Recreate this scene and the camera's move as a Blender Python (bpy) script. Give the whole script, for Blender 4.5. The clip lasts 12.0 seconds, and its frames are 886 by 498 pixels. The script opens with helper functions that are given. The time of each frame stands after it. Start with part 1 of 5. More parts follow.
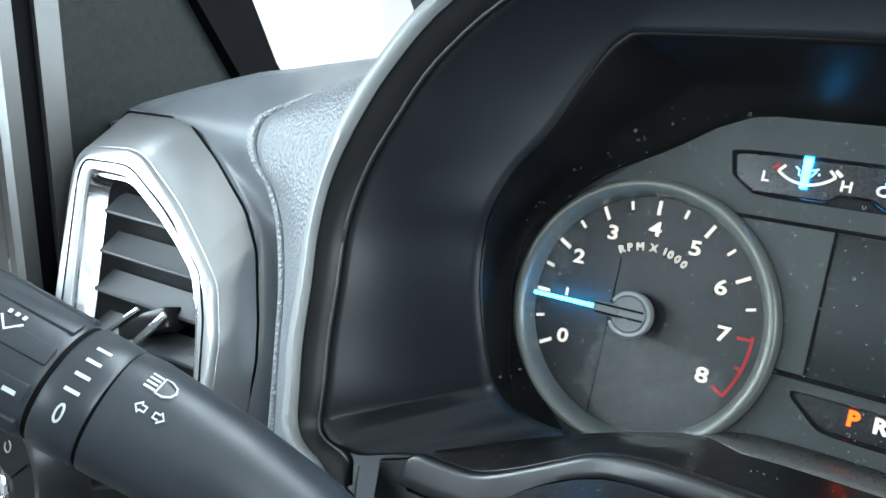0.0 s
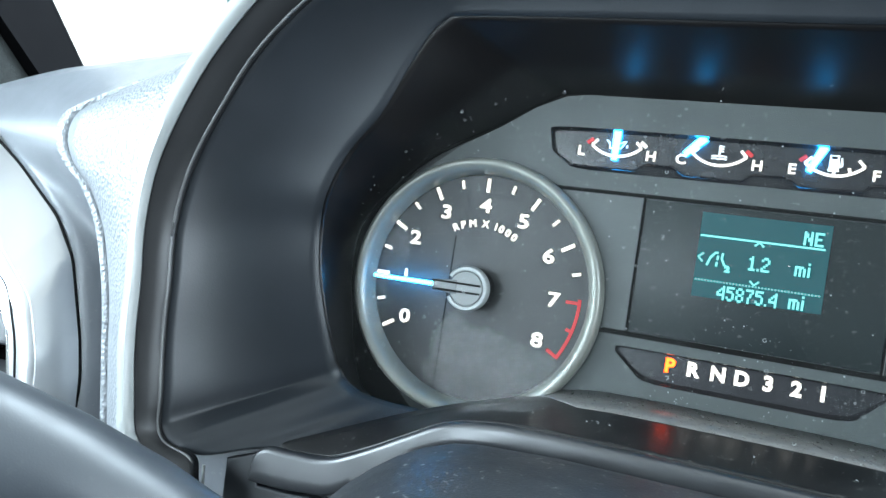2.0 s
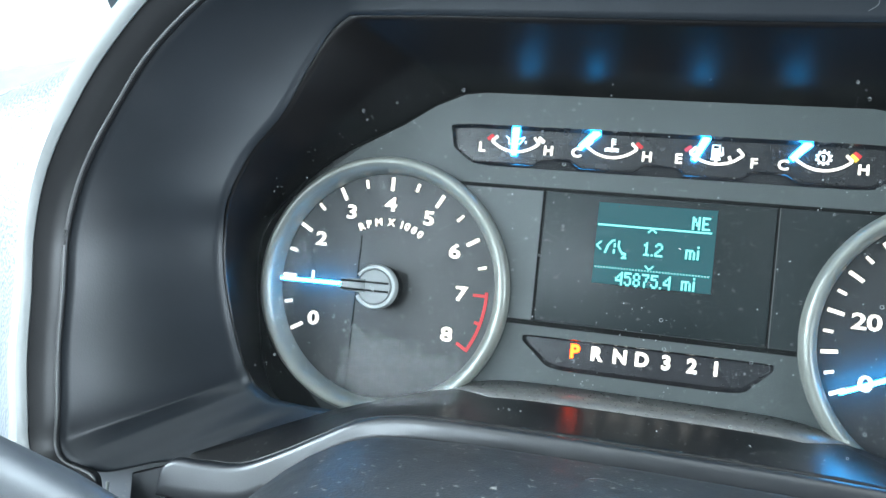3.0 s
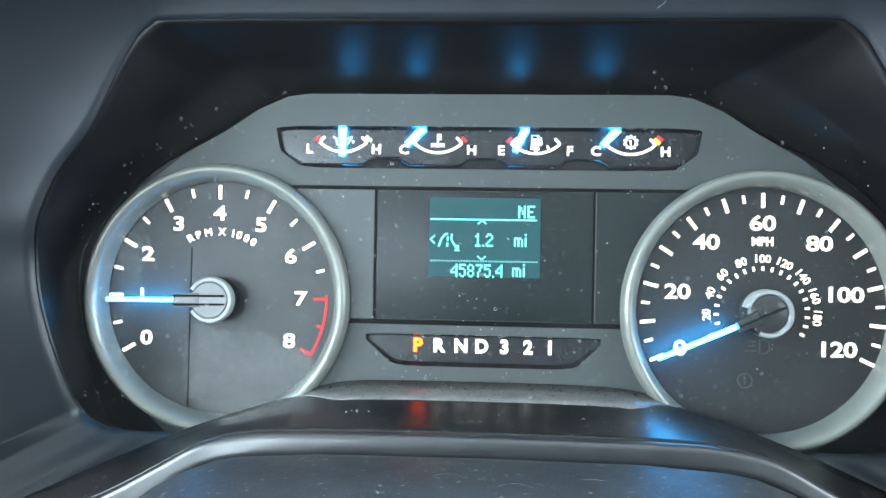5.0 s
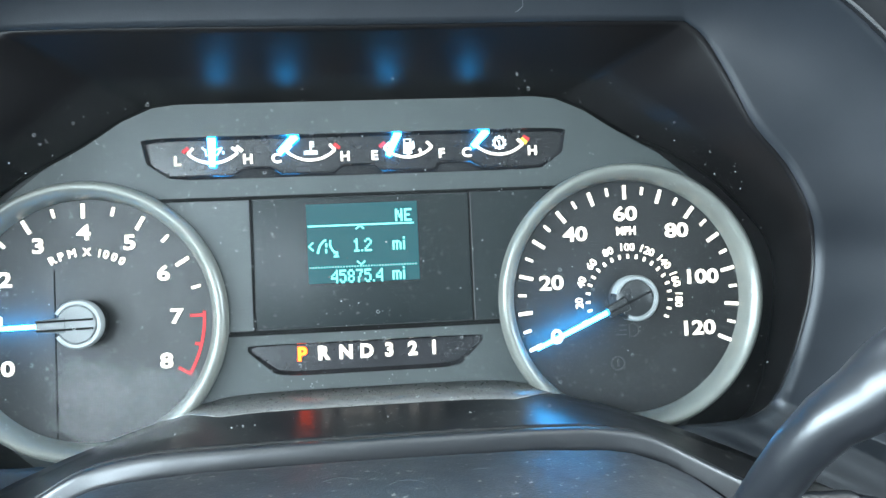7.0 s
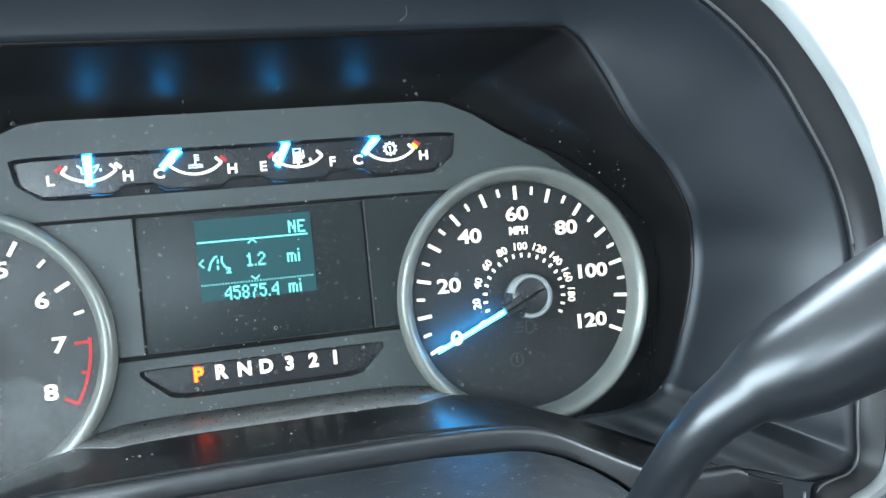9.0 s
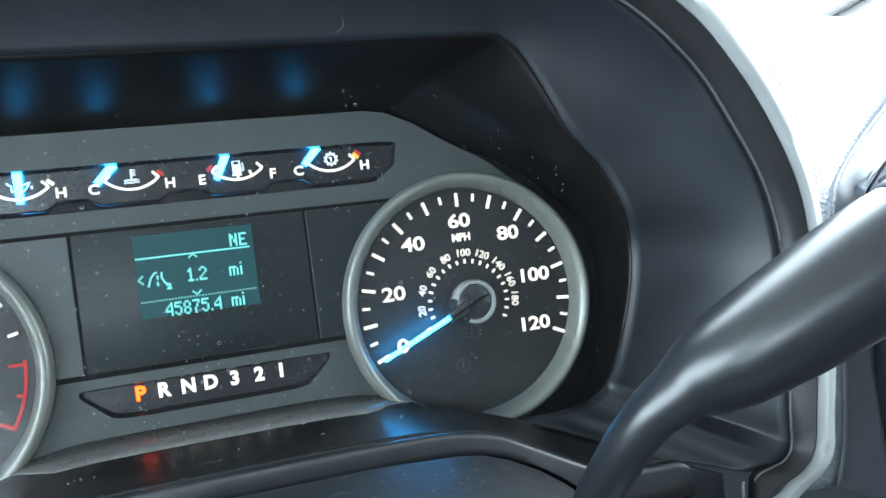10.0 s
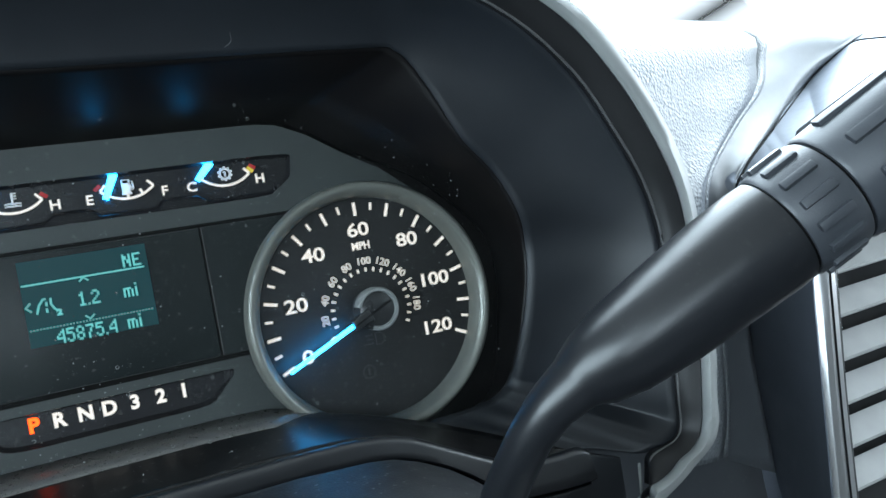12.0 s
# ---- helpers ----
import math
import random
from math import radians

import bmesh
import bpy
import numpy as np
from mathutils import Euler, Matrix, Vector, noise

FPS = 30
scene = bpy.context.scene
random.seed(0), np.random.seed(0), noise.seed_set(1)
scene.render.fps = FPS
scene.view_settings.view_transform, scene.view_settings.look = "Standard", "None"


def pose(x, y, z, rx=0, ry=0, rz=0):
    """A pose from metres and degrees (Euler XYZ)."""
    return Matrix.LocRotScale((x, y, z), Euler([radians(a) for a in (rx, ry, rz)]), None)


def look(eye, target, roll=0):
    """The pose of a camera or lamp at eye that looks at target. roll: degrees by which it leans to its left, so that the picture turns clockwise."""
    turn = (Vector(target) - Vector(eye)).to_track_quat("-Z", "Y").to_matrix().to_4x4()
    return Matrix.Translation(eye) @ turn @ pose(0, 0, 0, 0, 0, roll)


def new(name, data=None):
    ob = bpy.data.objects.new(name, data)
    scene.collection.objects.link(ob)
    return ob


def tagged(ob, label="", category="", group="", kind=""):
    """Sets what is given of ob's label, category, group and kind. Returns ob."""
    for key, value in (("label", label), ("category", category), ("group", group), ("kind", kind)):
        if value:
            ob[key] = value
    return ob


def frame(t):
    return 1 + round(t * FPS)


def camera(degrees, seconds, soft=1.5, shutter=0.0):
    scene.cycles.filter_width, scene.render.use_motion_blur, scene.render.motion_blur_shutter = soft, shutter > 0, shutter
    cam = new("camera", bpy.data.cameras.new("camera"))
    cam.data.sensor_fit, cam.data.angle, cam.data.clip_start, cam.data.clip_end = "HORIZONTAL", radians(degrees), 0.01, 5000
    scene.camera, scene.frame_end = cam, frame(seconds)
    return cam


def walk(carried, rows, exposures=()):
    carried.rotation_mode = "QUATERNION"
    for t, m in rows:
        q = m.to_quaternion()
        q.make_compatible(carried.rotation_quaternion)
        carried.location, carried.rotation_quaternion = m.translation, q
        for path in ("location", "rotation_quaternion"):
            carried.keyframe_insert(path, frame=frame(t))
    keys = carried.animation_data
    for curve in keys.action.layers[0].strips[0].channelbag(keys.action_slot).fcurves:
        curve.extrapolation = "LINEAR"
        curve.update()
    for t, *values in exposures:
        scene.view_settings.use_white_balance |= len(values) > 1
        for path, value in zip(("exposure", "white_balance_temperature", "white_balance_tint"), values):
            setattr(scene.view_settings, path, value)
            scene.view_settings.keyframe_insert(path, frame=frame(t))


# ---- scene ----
# ---- camera ----
cam = camera(60.15, 12.0, soft=1.5)
# The instrument panel leans back from the driver; all places below are given in the panel's own axes.
LEAN = Matrix.Rotation(radians(-11), 4, "X")
PATH = [
    (0, (-0.00416, -0.30196, 0.02573), (-0.17199, -0.05380, 0.00996), 11.481),
    (0.5, (-0.00356, -0.30284, 0.02327), (-0.15980, -0.04703, 0.01085), 10.926),
    (1, (-0.00278, -0.30396, 0.02080), (-0.14595, -0.04049, 0.01158), 10.189),
    (1.5, (-0.00328, -0.30424, 0.01822), (-0.13128, -0.03298, 0.01253), 9.360),
    (2, (-0.00336, -0.30503, 0.01531), (-0.11494, -0.02656, 0.01392), 8.280),
    (2.5, (-0.00362, -0.30605, 0.01208), (-0.09759, -0.02117, 0.01562), 7.122),
    (3, (-0.00340, -0.30772, 0.00883), (-0.07969, -0.01770, 0.01716), 5.961),
    (5, (0.00208, -0.30823, 0.01820), (-0.01639, -0.00881, 0.02116), 1.032),
    (5.5, (0.00350, -0.30890, 0.01778), (-0.00244, -0.00898, 0.02149), 0.019),
    (6, (0.00436, -0.30990, 0.01740), (0.00996, -0.00999, 0.02183), -0.885),
    (6.5, (0.00370, -0.31070, 0.01403), (0.02080, -0.01129, 0.02165), -1.745),
    (7, (0.00318, -0.31113, 0.01540), (0.03085, -0.01248, 0.02178), -2.543),
    (9, (0.00395, -0.31154, 0.02428), (0.07100, -0.01913, 0.02180), -5.534),
    (9.5, (0.00391, -0.31233, 0.02469), (0.08160, -0.02257, 0.02230), -6.371),
    (10, (0.00431, -0.31392, 0.02500), (0.09205, -0.02705, 0.02248), -7.225),
    (10.5, (0.00396, -0.31549, 0.02551), (0.10150, -0.03180, 0.02238), -7.901),
    (11, (0.00364, -0.31723, 0.02615), (0.11010, -0.03679, 0.02176), -8.597),
    (11.5, (0.00322, -0.31868, 0.02648), (0.11827, -0.04167, 0.02081), -9.309),
    (12, (0.00274, -0.31949, 0.02687), (0.12669, -0.04639, 0.01953), -10.009),
]
EXPOSURES = [(t, stops, 6000 if t < 1 else 5880, 6) for t, stops in ((0, -3.2), (1.5, -2.6), (2.5, -2.18), (4, -2.08), (5.5, -1.97), (7, -1.86), (8.5, -2.14), (9.5, -2.58), (10.5, -3.08), (12, -3.7))]
walk(cam, [(t, LEAN @ look(eye, target, roll)) for t, eye, target, roll in PATH], EXPOSURES)

# ---- light ----
world = bpy.data.worlds.new("overcast_sky")
scene.world = world
world.use_nodes = True
wn = world.node_tree.nodes
sky = wn.new("ShaderNodeTexSky")
sky.sky_type, sky.sun_disc = "NISHITA", False
sky.sun_elevation, sky.sun_rotation = radians(47), radians(31)
sky.air_density, sky.dust_density, sky.ozone_density = 1.0, 1.0, 1.0
world.node_tree.links.new(sky.outputs[0], wn["Background"].inputs[0])
wn["Background"].inputs[1].default_value = 0.15
sun_data = bpy.data.lights.new("sun", "SUN")
sun_data.energy, sun_data.angle, sun_data.color = 4.0, radians(10), (1.0, 0.98, 0.95)
sun = new("sun", sun_data)
sun.matrix_world = look((1.2, 2.0, 2.5), (0, 0, 0))


def window_light(name, place, target, width, height, watts, colour):
    data = bpy.data.lights.new(name, "AREA")
    data.shape, data.size, data.size_y, data.energy, data.color = "RECTANGLE", width, height, watts, colour
    ob = new(name, data)
    ob.matrix_world = look(place, target)
    return ob


window_light("windscreen_daylight", (0.58, 0.33, 0.325), (0.58, -0.41, -0.35), 1.60, 0.80, 640, (0.86, 0.96, 1.0))
window_light("door_window_daylight", (-0.80, -0.56, 0.20), (0.1, -0.20, 0.08), 0.90, 0.54, 260, (0.86, 0.96, 1.0))
window_light("passenger_window_daylight", (1.48, -0.36, 0.36), (0.0, -0.05, 0.0), 0.95, 0.50, 210, (0.86, 0.96, 1.0))
window_light("passenger_rear_window_daylight", (1.40, -1.00, 0.36), (0.0, -0.05, 0.36), 0.8, 0.42, 40, (0.86, 0.96, 1.0))
window_light("driver_rear_window_daylight", (-0.72, -1.62, 0.31), (0.2, -0.20, 0.10), 0.58, 0.44, 165, (0.86, 0.96, 1.0))
window_light("rear_window_daylight", (0.35, -1.95, 0.40), (0.2, 0.0, 0.0), 1.3, 0.45, 4, (0.86, 0.96, 1.0))


# ---- materials ----
def material(name, base, rough=0.5, metal=0.0, grain=0.0, grain_size=0.001, vary=0.12, vary_size=0.03, rough_vary=0.04,
             grain_kind="noise", coat=0.0, dust=0.0, specular=0.5):
    m = bpy.data.materials.new(name)
    m.use_nodes = True
    nt = m.node_tree
    n, k = nt.nodes, nt.links
    bsdf = n["Principled BSDF"]
    tc = n.new("ShaderNodeTexCoord")
    big = n.new("ShaderNodeTexNoise")
    big.inputs["Scale"].default_value, big.inputs["Detail"].default_value = 1 / vary_size, 5
    k.new(tc.outputs["Object"], big.inputs["Vector"])
    ramp = n.new("ShaderNodeMapRange")
    ramp.inputs["From Min"].default_value, ramp.inputs["From Max"].default_value = 0.3, 0.7
    ramp.inputs["To Min"].default_value, ramp.inputs["To Max"].default_value = 1 - vary, 1 + vary
    k.new(big.outputs["Fac"], ramp.inputs["Value"])
    mul = n.new("ShaderNodeVectorMath")
    mul.operation = "SCALE"
    mul.inputs[0].default_value = base
    k.new(ramp.outputs["Result"], mul.inputs["Scale"])
    colour = mul.outputs[0]
    if dust:
        specks = n.new("ShaderNodeTexNoise")
        specks.inputs["Scale"].default_value, specks.inputs["Detail"].default_value = 420, 3
        k.new(tc.outputs["Object"], specks.inputs["Vector"])
        cut = n.new("ShaderNodeMapRange")
        cut.inputs["From Min"].default_value, cut.inputs["From Max"].default_value = 0.64, 0.74
        cut.inputs["To Max"].default_value = dust
        k.new(specks.outputs["Fac"], cut.inputs["Value"])
        mix = n.new("ShaderNodeMix")
        mix.data_type = "RGBA"
        k.new(cut.outputs["Result"], mix.inputs["Factor"])
        k.new(colour, mix.inputs[6])
        mix.inputs[7].default_value = (0.42, 0.41, 0.38, 1)
        colour = mix.outputs[2]
    k.new(colour, bsdf.inputs["Base Color"])
    rr = n.new("ShaderNodeMapRange")
    rr.inputs["From Min"].default_value, rr.inputs["From Max"].default_value = 0.3, 0.7
    rr.inputs["To Min"].default_value, rr.inputs["To Max"].default_value = max(rough - rough_vary, 0.02), min(rough + rough_vary, 1)
    smear = n.new("ShaderNodeTexNoise")
    smear.inputs["Scale"].default_value, smear.inputs["Detail"].default_value = 2.7 / vary_size, 4
    k.new(tc.outputs["Object"], smear.inputs["Vector"])
    k.new(smear.outputs["Fac"], rr.inputs["Value"])
    k.new(rr.outputs["Result"], bsdf.inputs["Roughness"])
    bsdf.inputs["Metallic"].default_value = metal
    bsdf.inputs["Coat Weight"].default_value = coat
    bsdf.inputs["Coat Roughness"].default_value = 0.15
    bsdf.inputs["Specular IOR Level"].default_value = specular
    if grain:
        if grain_kind == "leather":
            tex = n.new("ShaderNodeTexVoronoi")
            tex.feature = "SMOOTH_F1"
            tex.inputs["Scale"].default_value = 1 / grain_size
            tex.inputs["Smoothness"].default_value = 0.35
            out = tex.outputs["Distance"]
        else:
            tex = n.new("ShaderNodeTexNoise")
            tex.inputs["Scale"].default_value, tex.inputs["Detail"].default_value = 1 / grain_size, 3
            out = tex.outputs["Fac"]
        k.new(tc.outputs["Object"], tex.inputs["Vector"])
        bump = n.new("ShaderNodeBump")
        bump.inputs["Strength"].default_value = grain
        bump.inputs["Distance"].default_value = grain_size * 0.5
        k.new(out, bump.inputs["Height"])
        k.new(bump.outputs["Normal"], bsdf.inputs["Normal"])
    return m


def lit(name, colour, strength, base=(0.6, 0.6, 0.6)):
    """Back-lit print: gives off light."""
    m = bpy.data.materials.new(name)
    m.use_nodes = True
    b = m.node_tree.nodes["Principled BSDF"]
    b.inputs["Base Color"].default_value = (*base, 1)
    b.inputs["Emission Color"].default_value = (*colour, 1)
    b.inputs["Emission Strength"].default_value = strength
    b.inputs["Roughness"].default_value = 0.5
    b.inputs["Specular IOR Level"].default_value = 0.2
    return m


def clear(name, gloss, rough=0.04, film=0.0):
    m = bpy.data.materials.new(name)
    m.use_nodes = True
    nt = m.node_tree
    n, k = nt.nodes, nt.links
    n.remove(n["Principled BSDF"])
    see, shine, mix, fres = (n.new("ShaderNode" + s) for s in ("BsdfTransparent", "BsdfGlossy", "MixShader", "Fresnel"))
    shine.inputs["Roughness"].default_value = rough
    see.inputs["Color"].default_value = (0.97, 0.98, 0.98, 1)
    fres.inputs["IOR"].default_value = gloss
    k.new(fres.outputs[0], mix.inputs[0])
    k.new(see.outputs[0], mix.inputs[1])
    k.new(shine.outputs[0], mix.inputs[2])
    out = mix.outputs[0]
    if film:
        # A thin uneven film of dust.
        haze, add, tc, tex, amount = (n.new("ShaderNode" + s) for s in ("BsdfDiffuse", "MixShader", "TexCoord", "TexNoise", "MapRange"))
        haze.inputs["Color"].default_value = (0.72, 0.80, 0.80, 1)
        tex.inputs["Scale"].default_value, tex.inputs["Detail"].default_value = 55, 8
        k.new(tc.outputs["Object"], tex.inputs["Vector"])
        amount.inputs["From Min"].default_value, amount.inputs["From Max"].default_value = 0.3, 0.75
        amount.inputs["To Min"].default_value, amount.inputs["To Max"].default_value = 0.6 * film, 1.5 * film
        k.new(tex.outputs["Fac"], amount.inputs["Value"])
        k.new(amount.outputs["Result"], add.inputs[0])
        k.new(out, add.inputs[1])
        k.new(haze.outputs[0], add.inputs[2])
        out = add.outputs[0]
    k.new(out, n["Material Output"].inputs["Surface"])
    return m


SHROUD = material("shroud_plastic", (0.0090, 0.0108, 0.0134), 0.42, specular=0.30, rough_vary=0.02, grain=0.1, grain_size=0.0006, vary=0.15, dust=0.0)
RECESS = material("recess_plastic", (0.003, 0.0027, 0.0028), 0.36, specular=0.18, grain=0.03, grain_size=0.0005, vary=0.1, vary_size=0.05, rough_vary=0.03)
MASK = material("mask_plastic", (0.0195, 0.0245, 0.0238), 0.55, grain=0.35, grain_size=0.0005, vary=0.12, dust=0.10)
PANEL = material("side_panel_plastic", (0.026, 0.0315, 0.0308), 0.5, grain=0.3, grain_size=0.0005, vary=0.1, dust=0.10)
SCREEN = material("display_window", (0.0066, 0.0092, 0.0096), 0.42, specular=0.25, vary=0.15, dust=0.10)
DIAL = material("dial_face", (0.0055, 0.0057, 0.0058), 0.5, grain=0.15, grain_size=0.0004, vary=0.12, dust=0.06)
POD = material("gauge_window", (0.008, 0.008, 0.009), 0.25, vary=0.2, dust=0.05)
GLOSS = material("piano_black", (0.006, 0.006, 0.007), 0.2, specular=0.25, vary=0.1)
RING = material("satin_ring", (0.135, 0.138, 0.122), 0.36, metal=0.3, grain=0.06, grain_size=0.0004, vary=0.06, vary_size=0.01)
HUB = material("needle_hub_plastic", (0.10, 0.105, 0.105), 0.42, grain=0.1, grain_size=0.0004)
HUBRING = material("needle_hub_ring", (0.20, 0.21, 0.21), 0.5, metal=0.2, vary=0.06)
HUB_DARK = material("dark_hub_plastic", (0.016, 0.017, 0.018), 0.30, grain=0.05, grain_size=0.0004)
BLACK = material("slit_black", (0.003, 0.003, 0.003), 0.7, specular=0.08)
LEDGE = material("ledge_plastic", (0.006, 0.006, 0.0063), 0.32, specular=0.38, grain=0.05, grain_size=0.0006, vary=0.15, dust=0.12)
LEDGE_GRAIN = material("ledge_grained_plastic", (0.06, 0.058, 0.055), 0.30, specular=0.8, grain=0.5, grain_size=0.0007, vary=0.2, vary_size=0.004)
LIP = material("lit_lip_plastic", (0.06, 0.06, 0.06), 0.34, grain=0.05, grain_size=0.0005)
TRIM = material("trim_plastic", (0.0085, 0.0095, 0.0115), 0.33, specular=0.9, grain=0.12, grain_size=0.0005, vary=0.08)
RIM = material("rim_plastic", (0.009, 0.009, 0.0095), 0.40, specular=0.28, grain=0.15, grain_size=0.0005, vary=0.1)
# Rim edge: paled in its colour for the light from above.
RIM_EDGE = material("lit_rim_edge_plastic", (0.20, 0.207, 0.203), 0.40, grain=0.12, grain_size=0.0005, vary=0.08)
PAD = material("grained_soft_pad", (0.115, 0.123, 0.133), 0.40, grain=0.65, grain_size=0.0018, vary=0.12, grain_kind="leather")
DASH = material("dashboard_plastic", (0.105, 0.112, 0.123), 0.34, grain=0.2, grain_size=0.0005, vary=0.08, dust=0.08)
DASH_TOP = material("dashboard_top_plastic", (0.12, 0.126, 0.136), 0.45, grain=0.4, grain_size=0.0008, vary=0.1, dust=0.06)
SILVER = material("satin_silver_paint", (0.56, 0.565, 0.57), 0.32, metal=0.92, rough_vary=0.02, vary=0.03, grain=0.03, grain_size=0.0004)
CHROME = material("bright_edge", (0.75, 0.76, 0.77), 0.15, metal=1.0, vary=0.03)
# Side vent slats: darkened to stand in for shade on the same plastic.
SLAT_SHADED = material("shaded_vent_slat_plastic", (0.014, 0.0155, 0.018), 0.45, grain=0.1, grain_size=0.0005)
LINER = material("vent_liner_plastic", (0.004, 0.004, 0.0045), 0.6, specular=0.15)
STALK = material("stalk_plastic", (0.022, 0.0255, 0.030), 0.38, specular=0.45, grain=0.07, grain_size=0.0006, vary=0.12, dust=0.015)
LEVER = material("shift_lever_plastic", (0.008, 0.009, 0.011), 0.32, specular=0.5, grain=0.08, grain_size=0.0006, vary=0.12, dust=0.02)
KNOB = material("lever_knob_plastic", (0.036, 0.040, 0.047), 0.40, grain=0.15, grain_size=0.0005, vary=0.1)
COLUMN = material("column_cover_plastic", (0.010, 0.0115, 0.0138), 0.50, grain=0.35, grain_size=0.0008, vary=0.25, vary_size=0.02, dust=0.35)
FABRIC = material("door_panel_grained", (0.0080, 0.0094, 0.0090), 0.85, specular=0.2, grain=0.9, grain_size=0.0014, vary=0.25, vary_size=0.006)
SEAL = material("black_rubber_seal", (0.003, 0.003, 0.0034), 0.9, grain=0.2, grain_size=0.001, specular=0.04)
PILLAR = material("pillar_cream_trim", (0.34, 0.325, 0.295), 0.75, grain=0.2, grain_size=0.001, vary=0.06)
FRAME = material("window_frame_grey", (0.048, 0.048, 0.046), 0.45, vary=0.08)
LINING = material("cab_lining_grey", (0.16, 0.158, 0.152), 0.85, grain=0.4, grain_size=0.002, vary=0.08)
HEADLINER = material("headliner_cream", (0.45, 0.435, 0.405), 0.9, grain=0.4, grain_size=0.002, vary=0.05)
SEAT = material("seat_cloth_grey", (0.13, 0.13, 0.135), 0.9, grain=0.7, grain_size=0.002, vary=0.12)
CARPET = material("cab_carpet", (0.03, 0.03, 0.032), 0.95, grain=0.8, grain_size=0.003, vary=0.2)
# Centre vent slats: same plastic, paled to stand in for daylight.
SLAT_DAYLIT = material("daylit_vent_slat_plastic", (0.34, 0.34, 0.335), 0.42, grain=0.1, grain_size=0.0005)
# Centre vent's side: the surround's silver, darkened and blued for shade.
SIDE_SHADED = material("shaded_vent_side_silver", (0.13, 0.145, 0.175), 0.34, metal=0.7, grain=0.1, grain_size=0.0005, vary=0.06)
SCUFF = material("scuff", (0.07, 0.073, 0.076), 0.6, vary=0.3, vary_size=0.004)
PRINT = material("white_print", (0.50, 0.52, 0.53), 0.5, vary=0.06, vary_size=0.003)
FAINT = material("faint_print", (0.022, 0.022, 0.0215), 0.5)
GROUND = material("pale_concrete", (0.42, 0.41, 0.39), 0.9, grain=0.5, grain_size=0.02, vary=0.15, vary_size=1.0)
DUST = material("dust", (0.19, 0.20, 0.20), 0.9)
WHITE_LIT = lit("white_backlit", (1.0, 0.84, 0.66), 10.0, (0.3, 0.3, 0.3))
WHITE_DIM = lit("dim_white_backlit", (1.0, 0.90, 0.80), 2.6)
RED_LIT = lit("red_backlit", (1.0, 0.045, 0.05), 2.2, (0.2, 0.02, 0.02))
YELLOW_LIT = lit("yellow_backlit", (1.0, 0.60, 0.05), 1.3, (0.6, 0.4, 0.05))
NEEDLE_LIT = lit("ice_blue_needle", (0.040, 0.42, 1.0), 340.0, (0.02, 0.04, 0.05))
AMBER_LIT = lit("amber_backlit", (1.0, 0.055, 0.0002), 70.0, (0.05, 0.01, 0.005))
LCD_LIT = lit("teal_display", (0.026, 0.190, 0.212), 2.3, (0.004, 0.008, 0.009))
LCD_INK = lit("pale_display_ink", (0.26, 0.95, 0.86), 8.0, (0.02, 0.03, 0.03))
LENS = clear("cluster_lens_plastic", 1.12, 0.07, film=0.003)
SKY_GLOW = lit("bright_overcast_sky", (0.95, 0.98, 1.0), 45.0)
GLASS = clear("window_glass", 1.3, 0.01)


# ---- building ----
ROOT_AT = {}


def thing(name, at, label, category, group="", kind=""):
    ob = new(name)
    ob.empty_display_size = 0.02
    ob.matrix_world = LEAN @ Matrix.Translation(at)
    ROOT_AT[ob.name] = Vector(at)
    return tagged(ob, label, category, group, kind)


def finish(bm, mat, name, angle=35):
    bmesh.ops.remove_doubles(bm, verts=bm.verts, dist=1e-6)
    me = bpy.data.meshes.new(name)
    bm.to_mesh(me)
    bm.free()
    me.materials.append(mat)
    me.shade_smooth()
    me.set_sharp_from_angle(angle=radians(angle))
    return me


def part(name, bm, mat, parent, label="", angle=35):
    """One mesh object, in panel axes, under a thing or one of its parts."""
    at = ROOT_AT[parent.name]
    bmesh.ops.translate(bm, verts=bm.verts, vec=-at)
    ob = new(name, finish(bm, mat, name, angle))
    ob.parent = parent
    ROOT_AT[ob.name] = at
    return tagged(ob, label)


def setting(name, bm, mat, label, category, angle=35):
    ob = new(name, finish(bm, mat, name, angle))
    ob.matrix_world = LEAN.copy()
    return tagged(ob, label, category, kind="structure")


def sheet(rows, closed=False):
    bm = bmesh.new()
    grid = [[bm.verts.new(p) for p in row] for row in rows]
    for a, b in zip(grid, grid[1:]):
        count = len(a)
        for i in range(count if closed else count - 1):
            j = (i + 1) % count
            bm.faces.new((a[i], a[j], b[j], b[i]))
    return bm


def thicken(ob, depth, offset=0.0):
    mod = ob.modifiers.new("thickness", "SOLIDIFY")
    mod.thickness, mod.offset = depth, offset
    return ob


def even(ob):
    """Shades large faces flat and the bevels between them round."""
    mod = ob.modifiers.new("even_normals", "WEIGHTED_NORMAL")
    mod.keep_sharp, mod.weight = True, 80
    return ob


def join(*meshes):
    bm = bmesh.new()
    for other in meshes:
        me = bpy.data.meshes.new("joined")
        other.to_mesh(me)
        other.free()
        bm.from_mesh(me)
        bpy.data.meshes.remove(me)
    return bm


def curve(points, steps=4):
    """A smooth open line through the points."""
    p = [Vector(q) for q in points]
    p = [2 * p[0] - p[1], *p, 2 * p[-1] - p[-2]]
    out = []
    for a, b, c, d in zip(p, p[1:], p[2:], p[3:]):
        for s in range(steps):
            u = s / steps
            out.append(0.5 * ((2 * b) + (c - a) * u + (2 * a - 5 * b + 4 * c - d) * u * u + (3 * b - a - 3 * c + d) * u ** 3))
    return out + [p[-2]]


